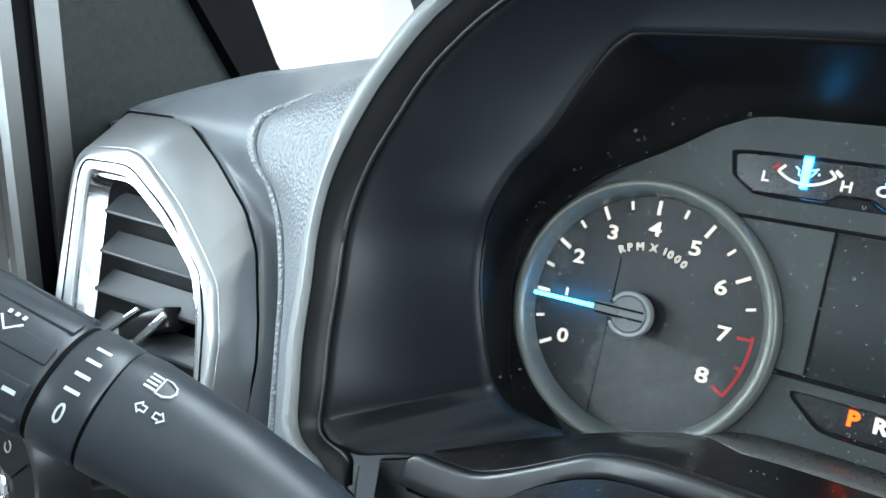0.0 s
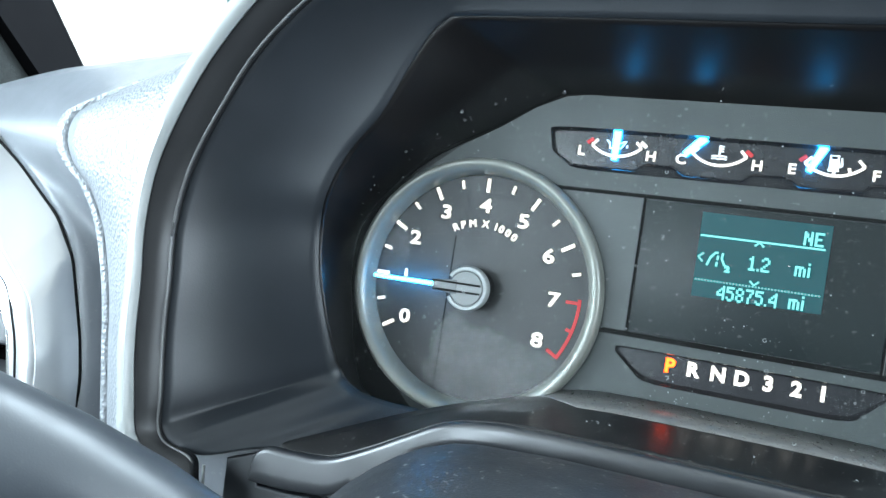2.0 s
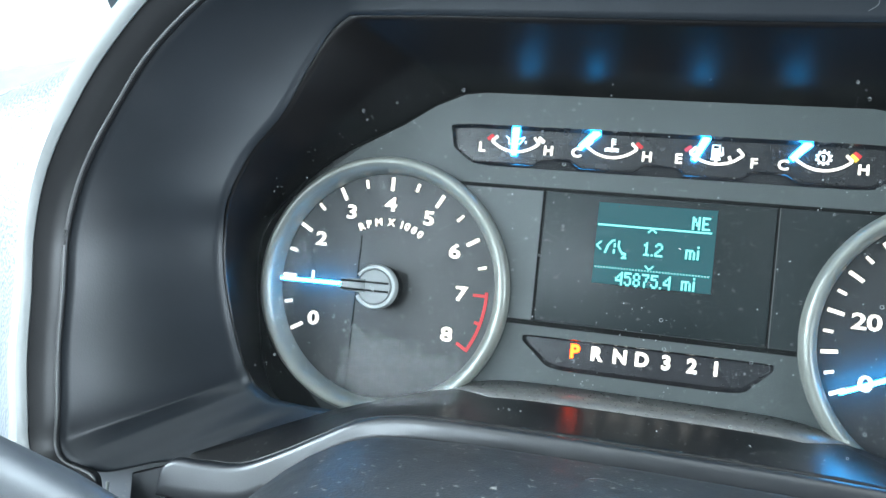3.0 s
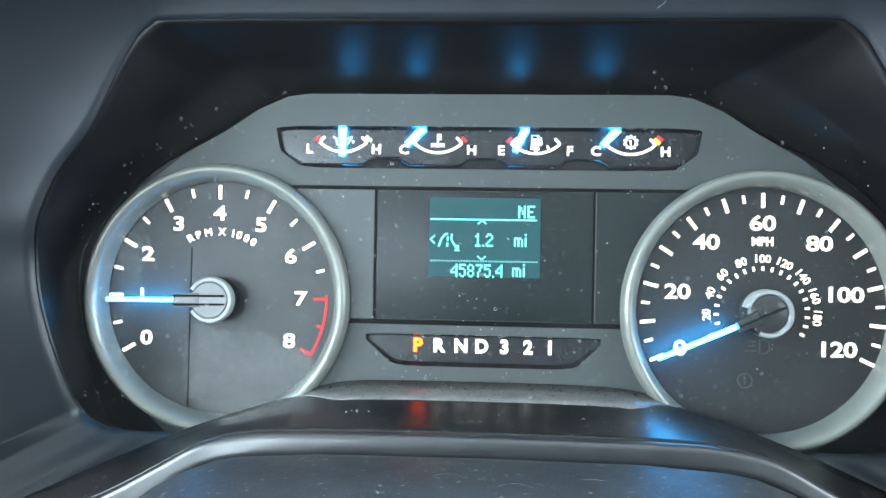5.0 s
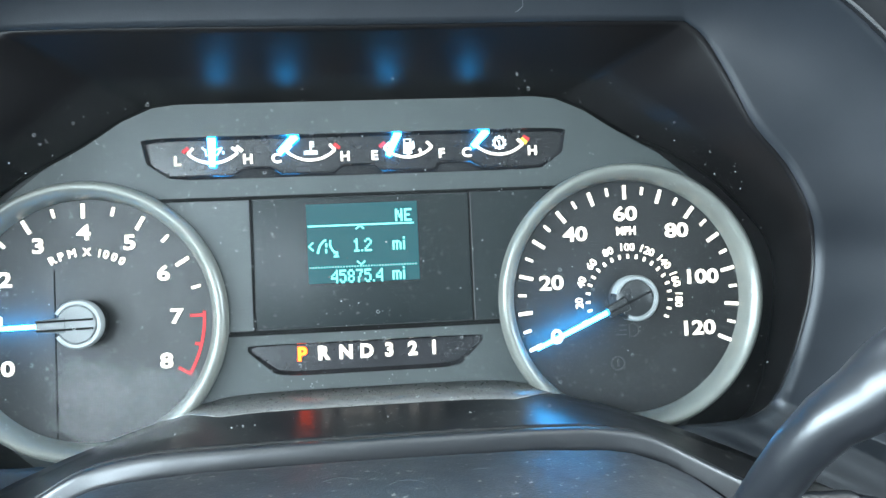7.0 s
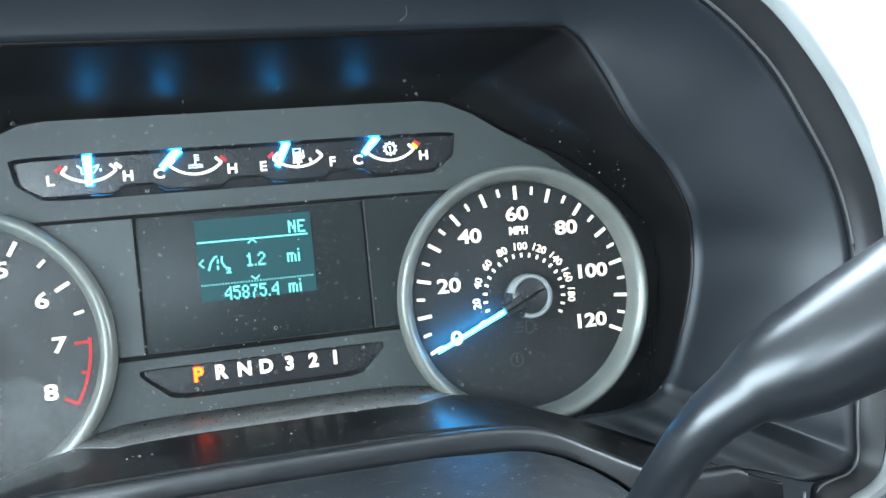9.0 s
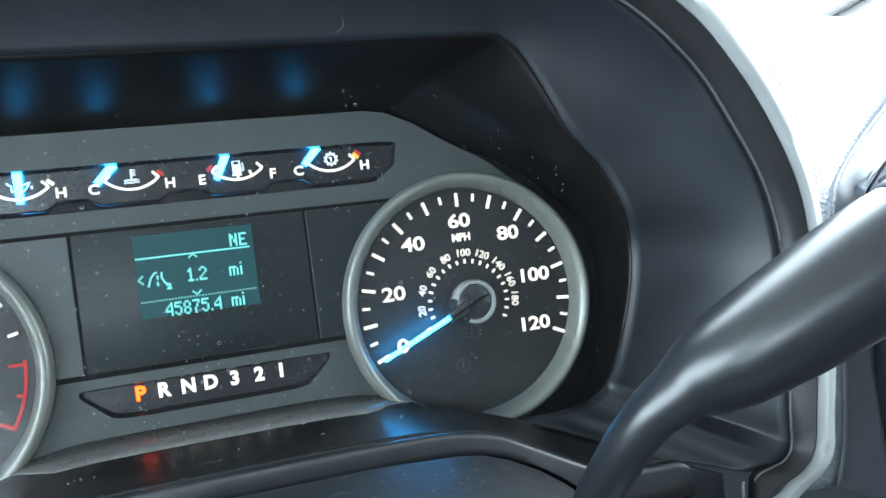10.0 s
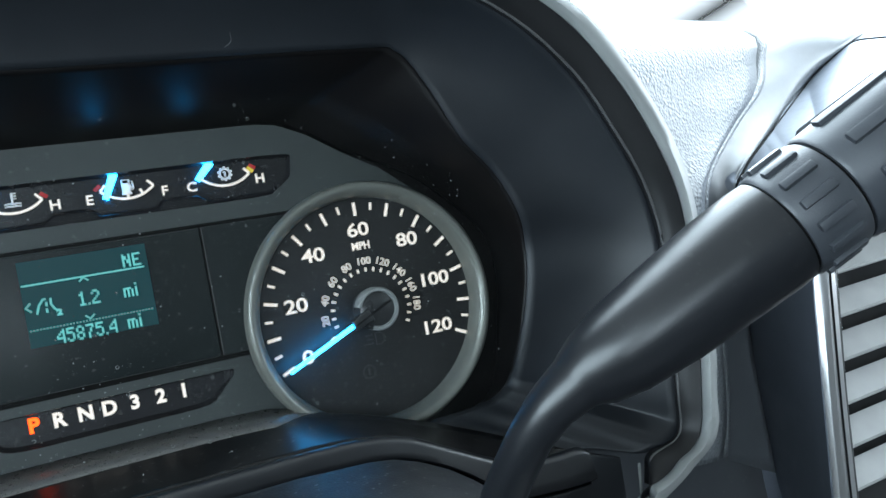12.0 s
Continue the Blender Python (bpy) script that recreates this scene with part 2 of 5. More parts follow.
def rounded(points, share=0.25, steps=4):
    """A closed outline with its corners rounded off."""
    p = [Vector(q) for q in points]
    out = []
    for i, b in enumerate(p):
        a, c = p[i - 1], p[(i + 1) % len(p)]
        s, e = b.lerp(a, share), b.lerp(c, share)
        for k in range(steps + 1):
            u = k / steps
            out.append(s.lerp(b, u).lerp(b.lerp(e, u), u))
    return out


def mirrored(points):
    """The line from the left end over the middle to its mirror image; the last point lies on the middle."""
    return points + [(-p[0], *p[1:]) for p in reversed(points[:-1])]


def wider(points):
    """The mirrored line; its passenger side stands a little further out, most of all low down."""
    out = []
    for p in mirrored(points):
        u = min(1.0, max(0.0, (p[0] - 0.06) / 0.11))
        low = min(1.0, max(0.0, (0.075 - p[-1]) / 0.06))
        out.append((p[0] + u * (0.0036 + 0.0008 * low), *p[1:]))
    return out


def lathe(cx, cz, profile, steps=96, start=0.0, end=360.0):
    """Turned about an axis towards the driver; profile of (radius, y)."""
    full = abs(end - start) >= 360
    rows = []
    for r, y in profile:
        n = steps if full else steps + 1
        rows.append([Vector((cx + r * math.sin(a), y, cz + r * math.cos(a))) for a in
                     (radians(start + (end - start) * i / steps) for i in range(n))])
    return sheet(rows, full)


def plate(outline, y0, y1, bevel=0.0, holes=()):
    """A flat plate with its front at y0 and its back at y1."""
    bm = bmesh.new()
    edges = []
    for loop in (outline, *holes):
        vs = [bm.verts.new((x, y0, z)) for x, z in loop]
        edges += [bm.edges.new((vs[i], vs[(i + 1) % len(vs)])) for i in range(len(vs))]
    if holes:
        bmesh.ops.triangle_fill(bm, use_beauty=True, edges=edges)
    else:
        bm.faces.new(bm.verts)
    rim = [e for e in bm.edges if len(e.link_faces) == 1]
    made = bmesh.ops.extrude_face_region(bm, geom=list(bm.faces))
    bmesh.ops.translate(bm, verts=[v for v in made["geom"] if isinstance(v, bmesh.types.BMVert)], vec=(0, y1 - y0, 0))
    bmesh.ops.recalc_face_normals(bm, faces=bm.faces)
    if bevel:
        front = [e for e in bm.edges if all(abs(v.co.y - y0) < 1e-7 for v in e.verts) and
                 any(abs(f.normal.y) < 0.5 for f in e.link_faces)]
        bmesh.ops.bevel(bm, geom=front, offset=bevel, segments=2 if bevel < 0.001 else 4, affect="EDGES", profile=0.5)
    return bm


def box(cx, cy, cz, sx, sy, sz, bevel=0.0, turn=None):
    bm = bmesh.new()
    bmesh.ops.create_cube(bm, size=1, matrix=Matrix.Diagonal((sx, sy, sz, 1)))
    if bevel:
        bmesh.ops.bevel(bm, geom=bm.edges, offset=bevel, segments=2, affect="EDGES", profile=0.6)
    bmesh.ops.transform(bm, matrix=Matrix.Translation((cx, cy, cz)) @ (turn or Matrix()), verts=bm.verts)
    return bm


def tube(points, radii, steps=24, flat=1.0, ends=True):
    """A round bar through the points, with a radius at each; flat squeezes it along its second axis."""
    p = [Vector(q) for q in points]
    rows, up = [], Vector((0, 0, 1))
    for i, q in enumerate(p):
        way = (p[min(i + 1, len(p) - 1)] - p[max(i - 1, 0)]).normalized()
        side = way.cross(up).normalized()
        top = side.cross(way).normalized()
        rows.append([q + radii[i] * (math.cos(a) * side + flat * math.sin(a) * top) for a in
                     (2 * math.pi * k / steps for k in range(steps))])
    bm = sheet(rows, True)
    if ends:
        bm.verts.ensure_lookup_table()
        n = len(bm.verts)
        bm.faces.new(bm.verts[:steps][::-1])
        bm.faces.new(bm.verts[n - steps:])
    bmesh.ops.recalc_face_normals(bm, faces=bm.faces)
    return bm


def letters(text, size, place, deep=0.0004, wide=1.0, turn=0.0, bold=0.0, frame_matrix=None, spacing=1.0):
    """Raised letters that face the driver, centred on place; turn in degrees clockwise."""
    data = bpy.data.curves.new("letters", "FONT")
    data.body, data.size, data.extrude, data.resolution_u = text, size, deep / 2, 3
    data.align_x, data.align_y, data.offset, data.space_character = "CENTER", "CENTER", bold, spacing
    ob = bpy.data.objects.new("letters", data)
    scene.collection.objects.link(ob)
    bpy.context.view_layer.update()
    me = bpy.data.meshes.new_from_object(ob.evaluated_get(bpy.context.evaluated_depsgraph_get()))
    bpy.data.objects.remove(ob)
    bpy.data.curves.remove(data)
    bm = bmesh.new()
    bm.from_mesh(me)
    bpy.data.meshes.remove(me)
    xs, ys = [v.co.x for v in bm.verts], [v.co.y for v in bm.verts]
    mid = Vector(((min(xs) + max(xs)) / 2, (min(ys) + max(ys)) / 2, 0))
    bmesh.ops.translate(bm, verts=bm.verts, vec=-mid)
    bmesh.ops.scale(bm, vec=(wide, 1, 1), verts=bm.verts)
    m = frame_matrix or Matrix.Translation(place) @ Matrix.Rotation(radians(turn), 4, "Y") @ Matrix.Rotation(radians(90), 4, "X")
    bmesh.ops.transform(bm, matrix=m, verts=bm.verts)
    return bm


def stroke(points, width, y, deep=0.0004, closed=False):
    """A printed line of even width in the plane y."""
    p = [Vector((a, b)) for a, b in points]
    n = len(p)
    left, right = [], []
    for i in range(n):
        a = p[i - 1] if closed or i else p[i]
        b = p[(i + 1) % n] if closed or i < n - 1 else p[i]
        w = (b - a).normalized()
        o = Vector((-w.y, w.x)) * width / 2
        left.append(p[i] + o)
        right.append(p[i] - o)
    row = lambda some, yy: [Vector((q.x, yy, q.y)) for q in some]  # noqa: E731
    rows = [row(left, y + deep), row(left, y), row(right, y), row(right, y + deep)]
    if closed:
        rows = [r + [r[0]] for r in rows]
    bm = sheet(rows)
    bmesh.ops.recalc_face_normals(bm, faces=bm.faces)
    return bm


def arc(cx, cz, r, a0, a1, steps=24):
    """Points of an arc; angles in degrees clockwise from the top."""
    return [(cx + r * math.sin(radians(a0 + (a1 - a0) * i / steps)), cz + r * math.cos(radians(a0 + (a1 - a0) * i / steps)))
            for i in range(steps + 1)]


# ---- the cab, upright in the world ----
def upright(name, bm, mat, label, category):
    return tagged(new(name, finish(bm, mat, name)), label, category, kind="structure")


upright("ground", box(0, 0, -1.55, 400, 400, 0.1), GROUND, "pale concrete ground outside the truck", "ground")
upright("backdrop", sheet([[Vector((9 * math.sin(radians(a)), 9 * math.cos(radians(a)), z)) for a in range(20, 125, 5)] for z in (-1.5, 5.5)]), SKY_GLOW,
        "bright white overcast sky beyond the windscreen", "sky")
upright("floor", box(0.38, -0.75, -0.80, 2.0, 2.9, 0.04), CARPET, "dark carpeted cab floor", "floor")
upright("ceiling", box(0.38, -0.95, 0.62, 1.9, 2.0, 0.04), HEADLINER, "cream cab headliner", "ceiling")
upright("wall_south", join(box(0.38, -2.08, -0.30, 2.0, 0.05, 1.0), box(-0.47, -2.08, 0.40, 0.30, 0.05, 0.40),
                           box(1.23, -2.08, 0.40, 0.30, 0.05, 0.40)), LINING, "grey rear wall of the cab", "wall")
upright("wall_east", join(box(1.40, -0.75, -0.45, 0.05, 2.6, 0.70), box(1.40, -1.75, 0.25, 0.05, 0.60, 0.70)),
        LINING, "grey passenger side wall of the cab", "wall")
upright("wall_west", join(box(-0.66, -0.95, -0.45, 0.05, 2.2, 0.66), box(-0.66, -1.105, 0.25, 0.05, 0.43, 0.74), box(-0.66, -2.00, 0.25, 0.05, 0.14, 0.74)),
        LINING, "grey driver side wall of the cab", "wall")
upright("wall_north", box(0.38, 0.72, -0.40, 2.0, 0.04, 0.80), LINING, "bulkhead below the windscreen", "wall")

screen_pane = upright("window_2", sheet([[Vector((x, 0.64, 0.02)) for x in (-0.55, 1.30)], [Vector((x, 0.075, 0.645)) for x in (-0.55, 1.30)]]), GLASS,
                      "clear sloping windscreen", "window")
thicken(screen_pane, 0.005)
screen_pane.visible_shadow = False

# Seat out of view, added so that the cluster lens has something to reflect.
seat = new("driver_seat")
seat.matrix_world = Matrix.Translation((0, -0.85, -0.78))
ROOT_AT[seat.name] = Vector((0, -0.85, -0.78))
tagged(seat, "unseen grey cloth driver's seat, added for the lens to reflect", "seat")
part("seat_base", box(0, -0.80, -0.68, 0.44, 0.50, 0.196, 0.02), CARPET, seat, "dark seat base", 60)
part("cushion", box(0, -0.76, -0.50, 0.54, 0.54, 0.16, 0.05), SEAT, seat, angle=60)
part("backrest", box(0, -1.12, -0.10, 0.52, 0.16, 0.74, 0.06, turn=Matrix.Rotation(radians(-12), 4, "X")), SEAT, seat, angle=60)
part("headrest", box(0, -1.23, 0.36, 0.27, 0.11, 0.18, 0.04), SEAT, seat, angle=60)

# ---- dashboard ----
# Lines from the left lower end up and over the binnacle; the right half mirrors the left.
EDGE_OUT = [(-0.177, -0.0968), (-0.1800, -0.0960), (-0.1862, -0.0938), (-0.1960, -0.0893), (-0.2050, -0.0845), (-0.2120, -0.0805), (-0.2170, -0.0765),
            (-0.2200, -0.0700), (-0.2210, -0.0585), (-0.2244, -0.0404), (-0.2248, -0.0167), (-0.2255, 0.0065), (-0.2245, 0.0298), (-0.2185, 0.0535),
            (-0.2060, 0.0768), (-0.1870, 0.1015), (-0.152, 0.124), (-0.10, 0.138), (0, 0.143)]
EDGE_IN = [(-0.1795, -0.0905), (-0.1802, -0.0868), (-0.1838, -0.0862), (-0.1908, -0.0842), (-0.1965, -0.0808), (-0.2030, -0.0785), (-0.2078, -0.0748),
           (-0.2108, -0.0690), (-0.2130, -0.058), (-0.2160, -0.0381), (-0.2172, -0.0151), (-0.2190, 0.0073), (-0.2165, 0.0308), (-0.2075, 0.0545),
           (-0.1945, 0.0774), (-0.1745, 0.1005), (-0.140, 0.1215), (-0.095, 0.134), (0, 0.139)]
RIM_IN = [(-0.1855, -0.0892), (-0.1865, -0.0845), (-0.1875, -0.0799), (-0.1900, -0.0778), (-0.1950, -0.0768), (-0.2005, -0.0757), (-0.2045, -0.0728),
          (-0.2062, -0.0680), (-0.2068, -0.0585), (-0.2095, -0.0368), (-0.2105, -0.0136), (-0.2116, 0.0092), (-0.2070, 0.0329), (-0.1960, 0.0568),
          (-0.1823, 0.0797), (-0.1585, 0.1025), (-0.128, 0.118), (-0.085, 0.128), (0, 0.132)]
SHROUD_OUT = [(-0.060, -0.045, -0.0950), (-0.130, -0.045, -0.0900), (-0.1600, -0.0455, -0.0780), (-0.1700, -0.0480, -0.0740), (-0.1880, -0.0600, -0.0785),
              (-0.1950, -0.0640, -0.0768), (-0.2010, -0.0652, -0.0755), (-0.2045, -0.0655, -0.0728), (-0.2062, -0.0655, -0.0680), (-0.2068, -0.0655, -0.0585),
              (-0.2095, -0.0655, -0.0368), (-0.2105, -0.0655, -0.0136), (-0.2116, -0.0655, 0.0092), (-0.2070, -0.0655, 0.0329), (-0.1960, -0.0660, 0.0568),
              (-0.1823, -0.0660, 0.0797), (-0.1585, -0.0665, 0.1025), (-0.128, -0.067, 0.118), (-0.085, -0.0675, 0.128), (0, -0.0675, 0.132)]
RECESS_OUT = [(-0.060, -0.018, -0.0640), (-0.095, -0.018, -0.0600), (-0.1157, -0.018, -0.0528), (-0.1304, -0.018, -0.0522), (-0.1440, -0.018, -0.0512),
              (-0.1490, -0.0182, -0.0494), (-0.1525, -0.0188, -0.0472), (-0.1545, -0.0195, -0.0450), (-0.1560, -0.0212, -0.0415), (-0.1575, -0.024, -0.0366),
              (-0.1615, -0.030, -0.0190), (-0.1647, -0.034, -0.0005), (-0.1655, -0.036, 0.0160), (-0.1625, -0.040, 0.0290), (-0.1550, -0.040, 0.0467),
              (-0.1430, -0.040, 0.0630), (-0.1325, -0.040, 0.0850), (-0.1225, -0.040, 0.0995), (-0.105, -0.040, 0.1020), (0, -0.040, 0.1020)]
RECESS_IN = [(-0.060, 0.002, -0.0680), (-0.095, 0.002, -0.0650), (-0.1180, 0.002, -0.0600), (-0.1360, 0.002, -0.0585), (-0.1490, 0.002, -0.0565),
             (-0.1540, 0.002, -0.0540), (-0.1570, 0.002, -0.0508), (-0.1590, 0.002, -0.0470), (-0.1605, 0.002, -0.0430), (-0.1625, 0.002, -0.0380),
             (-0.1660, 0.002, -0.0200), (-0.1690, 0.002, -0.0030), (-0.1690, 0.002, 0.0120), (-0.1650, 0.002, 0.0240), (-0.1510, 0.002, 0.0410),
             (-0.1330, 0.002, 0.0560), (-0.1070, 0.002, 0.0690), (-0.0890, 0.002, 0.0795), (-0.072, 0.002, 0.0838), (0, 0.002, 0.0835)]


def line(points, y, y_top=None, steps=4, hood_line=True):
    """The mirrored line in 3D; y_top is its depth at the crown."""
    full = wider(points) if hood_line else mirrored(points)
    low, high = min(p[1] for p in full), max(p[1] for p in full)
    y_top = y if y_top is None else y_top
    return curve([(x, y + (y_top - y) * (z - low) / (high - low), z) for x, z in full], steps)


hood = thing("binnacle_hood", (0, -0.06, 0.12), "dark grey plastic binnacle hood, rim edge paled as lit from above", "dashboard hood")
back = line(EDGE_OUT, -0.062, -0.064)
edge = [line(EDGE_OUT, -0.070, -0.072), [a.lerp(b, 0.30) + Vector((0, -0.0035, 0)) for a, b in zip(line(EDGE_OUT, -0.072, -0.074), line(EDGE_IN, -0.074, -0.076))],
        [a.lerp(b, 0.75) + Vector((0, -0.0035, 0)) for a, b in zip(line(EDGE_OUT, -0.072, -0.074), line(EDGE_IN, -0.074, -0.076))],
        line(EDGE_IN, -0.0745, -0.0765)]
thicken(part("rim_edge", sheet([back, *edge]), RIM_EDGE, hood, "rounded rim edge, coloured pale grey as lit from above", 60), 0.0012)
groove = [a.lerp(b, 0.4) for a, b in zip(line(EDGE_IN, -0.0690, -0.0710), line(EDGE_OUT, -0.0690, -0.0710))]
rim_rows = [groove, line(EDGE_IN, -0.0733, -0.0753), [a.lerp(b, 0.5) + Vector((0, -0.0015, 0)) for a, b in zip(line(EDGE_IN, -0.0725, -0.0745), line(RIM_IN, -0.066, -0.068))],
            line(RIM_IN, -0.0668, -0.0688), line(RIM_IN, -0.0640, -0.0660)]
thicken(part("rim", sheet(rim_rows), RIM, hood, "black inner rim band", 60), 0.001)
# Bar added in a paler grey to draw the bright line of light.
part("rim_lip", tube(line(RIM_IN, -0.0672, -0.0692), [0.0006] * len(line(RIM_IN, 0)), 8), LIP, hood, "thin satin lip, paler for the light line along the rim", 60)


def hollow(a, b, s):
    """From the rim to the recess: a shallow bowl on the walls, flat on the floor."""
    u = min(1.0, max(0.0, (a.z + 0.0755) / 0.006))
    bent = a.lerp(b, 0.5)
    bent.x, bent.y, bent.z = a.x + (b.x - a.x) * (0.5 - 0.20 * u), a.y + (b.y - a.y) * (0.5 + 0.26 * u), a.z + (b.z - a.z) * (0.5 - 0.20 * u)
    return a.lerp(bent, s).lerp(bent.lerp(b, s), s)


rows = [[hollow(a, b, s) for a, b in zip(curve(wider(SHROUD_OUT), 6), curve(wider(RECESS_OUT), 6))] for s in (i / 16 for i in range(17))]
thicken(part("shroud", sheet(rows), SHROUD, hood, "dark flared shroud round the gauges", 50), 0.0015)
# The corner pieces where the rim ends above the column.
for side in (-1, 1):
    face = plate([(side * x + (0.0042 if side > 0 else 0), z) for x, z in ((-0.1868, -0.0797), (-0.1800, -0.0775), (-0.1742, -0.0752), (-0.1737, -0.0884), (-0.160, -0.0880), (-0.1500, -0.0870), (-0.1385, -0.0854),
                                             (-0.1295, -0.0802), (-0.1200, -0.0720), (-0.1150, -0.130), (-0.186, -0.130))], 0, 0.004, 0.0011)
    for v in face.verts:
        v.co.y += -0.0490 - 0.0062 * max(0.0, (abs(v.co.x) - 0.1737) / 0.0135)
    part("front_panel", face, SHROUD, hood, "dark panel below the shroud", 50)
    out = 0.0042 if side > 0 else 0
    lip = tube([(side * -0.1874 + out, -0.0655, -0.0800), (side * -0.1862 + out, -0.0650, -0.095), (side * -0.186 + out, -0.0600, -0.13)], [0.0006] * 3, 10)
    part("corner_lip", lip, RIM_EDGE, hood, "thin pale edge")

# Soft grained pads beside the hood, then the smooth dashboard that carries the vents.
PAD_L = [(-0.262, -0.105), (-0.265, -0.085), (-0.270, -0.0534), (-0.275, -0.0262), (-0.284, 0.0006), (-0.2965, 0.0187), (-0.3094, 0.0286),
         (-0.3165, 0.0395), (-0.315, 0.0500), (-0.306, 0.0560), (-0.281, 0.0660), (-0.245, 0.0785)]
ROOT_L = [(-0.203, -0.095), (-0.2165, -0.076), (-0.2240, -0.0440), (-0.2248, -0.0167), (-0.2252, 0.0000), (-0.2255, 0.0120), (-0.2250, 0.0230),
          (-0.2235, 0.0360), (-0.2200, 0.0480), (-0.2160, 0.0590), (-0.2100, 0.0700), (-0.2040, 0.0800)]
SEAM_L = [(-0.3167, 0.0, -0.130), (-0.3167, 0.0, -0.1058), (-0.3169, 0.0, -0.0796), (-0.3216, 0.0, -0.0573), (-0.3338, 0.0, -0.0186),
          (-0.3488, 0.0, 0.0019), (-0.3822, 0.0, 0.0275), (-0.4169, 0.0, 0.0487), (-0.4877, 0.004, 0.0490), (-0.389, 0.012, 0.0800),
          (-0.351, 0.020, 0.0895), (-0.265, 0.020, 0.1030)]
PAD_R = [(0.262, -0.105), (0.268, -0.085), (0.272, -0.0534), (0.273, -0.0262), (0.274, -0.0050), (0.2755, 0.0151), (0.2828, 0.0338),
         (0.3031, 0.0573), (0.3204, 0.0732), (0.3255, 0.0880), (0.322, 0.1040), (0.240, 0.1080)]
SEAM_R = [(0.3266, 0.0, -0.140), (0.3250, 0.0, -0.1058), (0.3232, 0.0, -0.0752), (0.3232, 0.0, -0.0573), (0.3240, 0.0, -0.0186),
          (0.3301, 0.0, 0.0226), (0.3440, 0.0, 0.0370), (0.3577, 0.0, 0.0483), (0.403, 0.0, 0.0842), (0.4421, 0.0, 0.1025),
          (0.4600, 0.010, 0.1120), (0.300, 0.020, 0.1270)]


def lean_back(p, most=0.072):
    """The upper part of the passenger side leans back towards the windscreen."""
    u = min(1.0, max(0.0, (p[2] - 0.02) / 0.07))
    eye = Vector((0, -0.304, 0.05))
    return eye + (Vector(p) - eye) * (1 + most * u * u * (3 - 2 * u) / (p[1] + 0.304))


def set_back(p, depth=0.018):
    """Moves a point of the driver's side away from the driver."""
    eye = Vector((-0.004, -0.302, 0.028))
    return eye + (Vector(p) - eye) * (1 + depth / (p[1] + 0.302))


def dash_side(side, pad_line, seam, root):
    body = thing("soft_pad", (pad_line[7][0], -0.03, pad_line[7][1]), "grey leather-grained soft dashboard pad beside the binnacle", "dashboard pad",
                 "dashboard pads")
    rt = curve([(x, -0.0655 if side < 0 else -0.042, z) for x, z in root], 4)
    pe = curve([(x, -0.034, z) for x, z in pad_line], 4)
    if side > 0:
        # The upper end of this pad leans back towards the windscreen.
        pe = [lean_back(p) for p in pe]
    rows = []
    crest = ((0, 0), (0.15, 0.001), (0.35, 0.002), (0.6, 0.002), (0.8, 0.001), (0.92, -0.001)) if side < 0 else ((0, 0), (0.2, 0.0022), (0.42, 0.0038), (0.62, 0.0042), (0.78, 0.0034), (0.90, 0.0016))
    for s, up in crest:
        rows.append([a.lerp(b, s) + Vector((0, -up, 0)) for a, b in zip(rt, pe)])
    roll = ((0.0010, 0.0010), (0.0036, 0.0042), (0.0054, 0.0090), (0.0062, 0.0150), (0.0052, 0.024)) if side > 0 else ((0.0010, -0.0010), (0.0032, 0.0022), (0.0038, 0.0060), (0.0030, 0.012), (0.0010, 0.022))
    for out, deep in roll:
        rows.append([p + Vector((side * out, deep, 0)) for p in pe])
    thicken(part("pad_skin", sheet(rows[:6]), PAD, body, angle=60), 0.001)
    thicken(part("pad_bead", sheet(rows[5:]), PAD, body, "rolled grained edge", 60), 0.001)
    rows = []
    sm = curve(seam, 4)
    sm = [lean_back(p) if side > 0 else set_back(p) for p in sm]
    base = [p + Vector((-side * 0.004, 0.018, 0)) for p in pe]
    for s in (i / 12 for i in range(13)):
        rows.append([a.lerp(b, s) + Vector((0, 0.006 * math.sin(math.pi * s), 0)) for a, b in zip(base, sm)])
    skin = sheet(rows)
    loose = [v for v in skin.verts if not v.is_boundary]
    for _ in range(40):
        bmesh.ops.smooth_vert(skin, verts=loose, factor=0.5, use_axis_x=True, use_axis_y=True, use_axis_z=True)
    if side < 0:
        # Low down the facia sinks into a groove between the pad and the vent.
        for i, v in enumerate(skin.verts):
            s = (i // len(sm)) / 12
            v.co.y += 0.045 * min(1.0, max(0.0, (0.035 - v.co.z) / 0.08)) * math.sin(math.pi * s)
    return thicken(setting("dashboard_left" if side < 0 else "dashboard_right", skin, DASH,
                           "slate grey smooth plastic dashboard facia", "dashboard", 60), 0.0015)


dash_side(-1, PAD_L, SEAM_L, ROOT_L)
ROOT_R = [(0.004 - x, z) for x, z in ROOT_L[:-3]] + [(0.2165, 0.0640), (0.2042, 0.0820), (0.1860, 0.1030)]
dash_side(1, PAD_R, SEAM_R, ROOT_R)

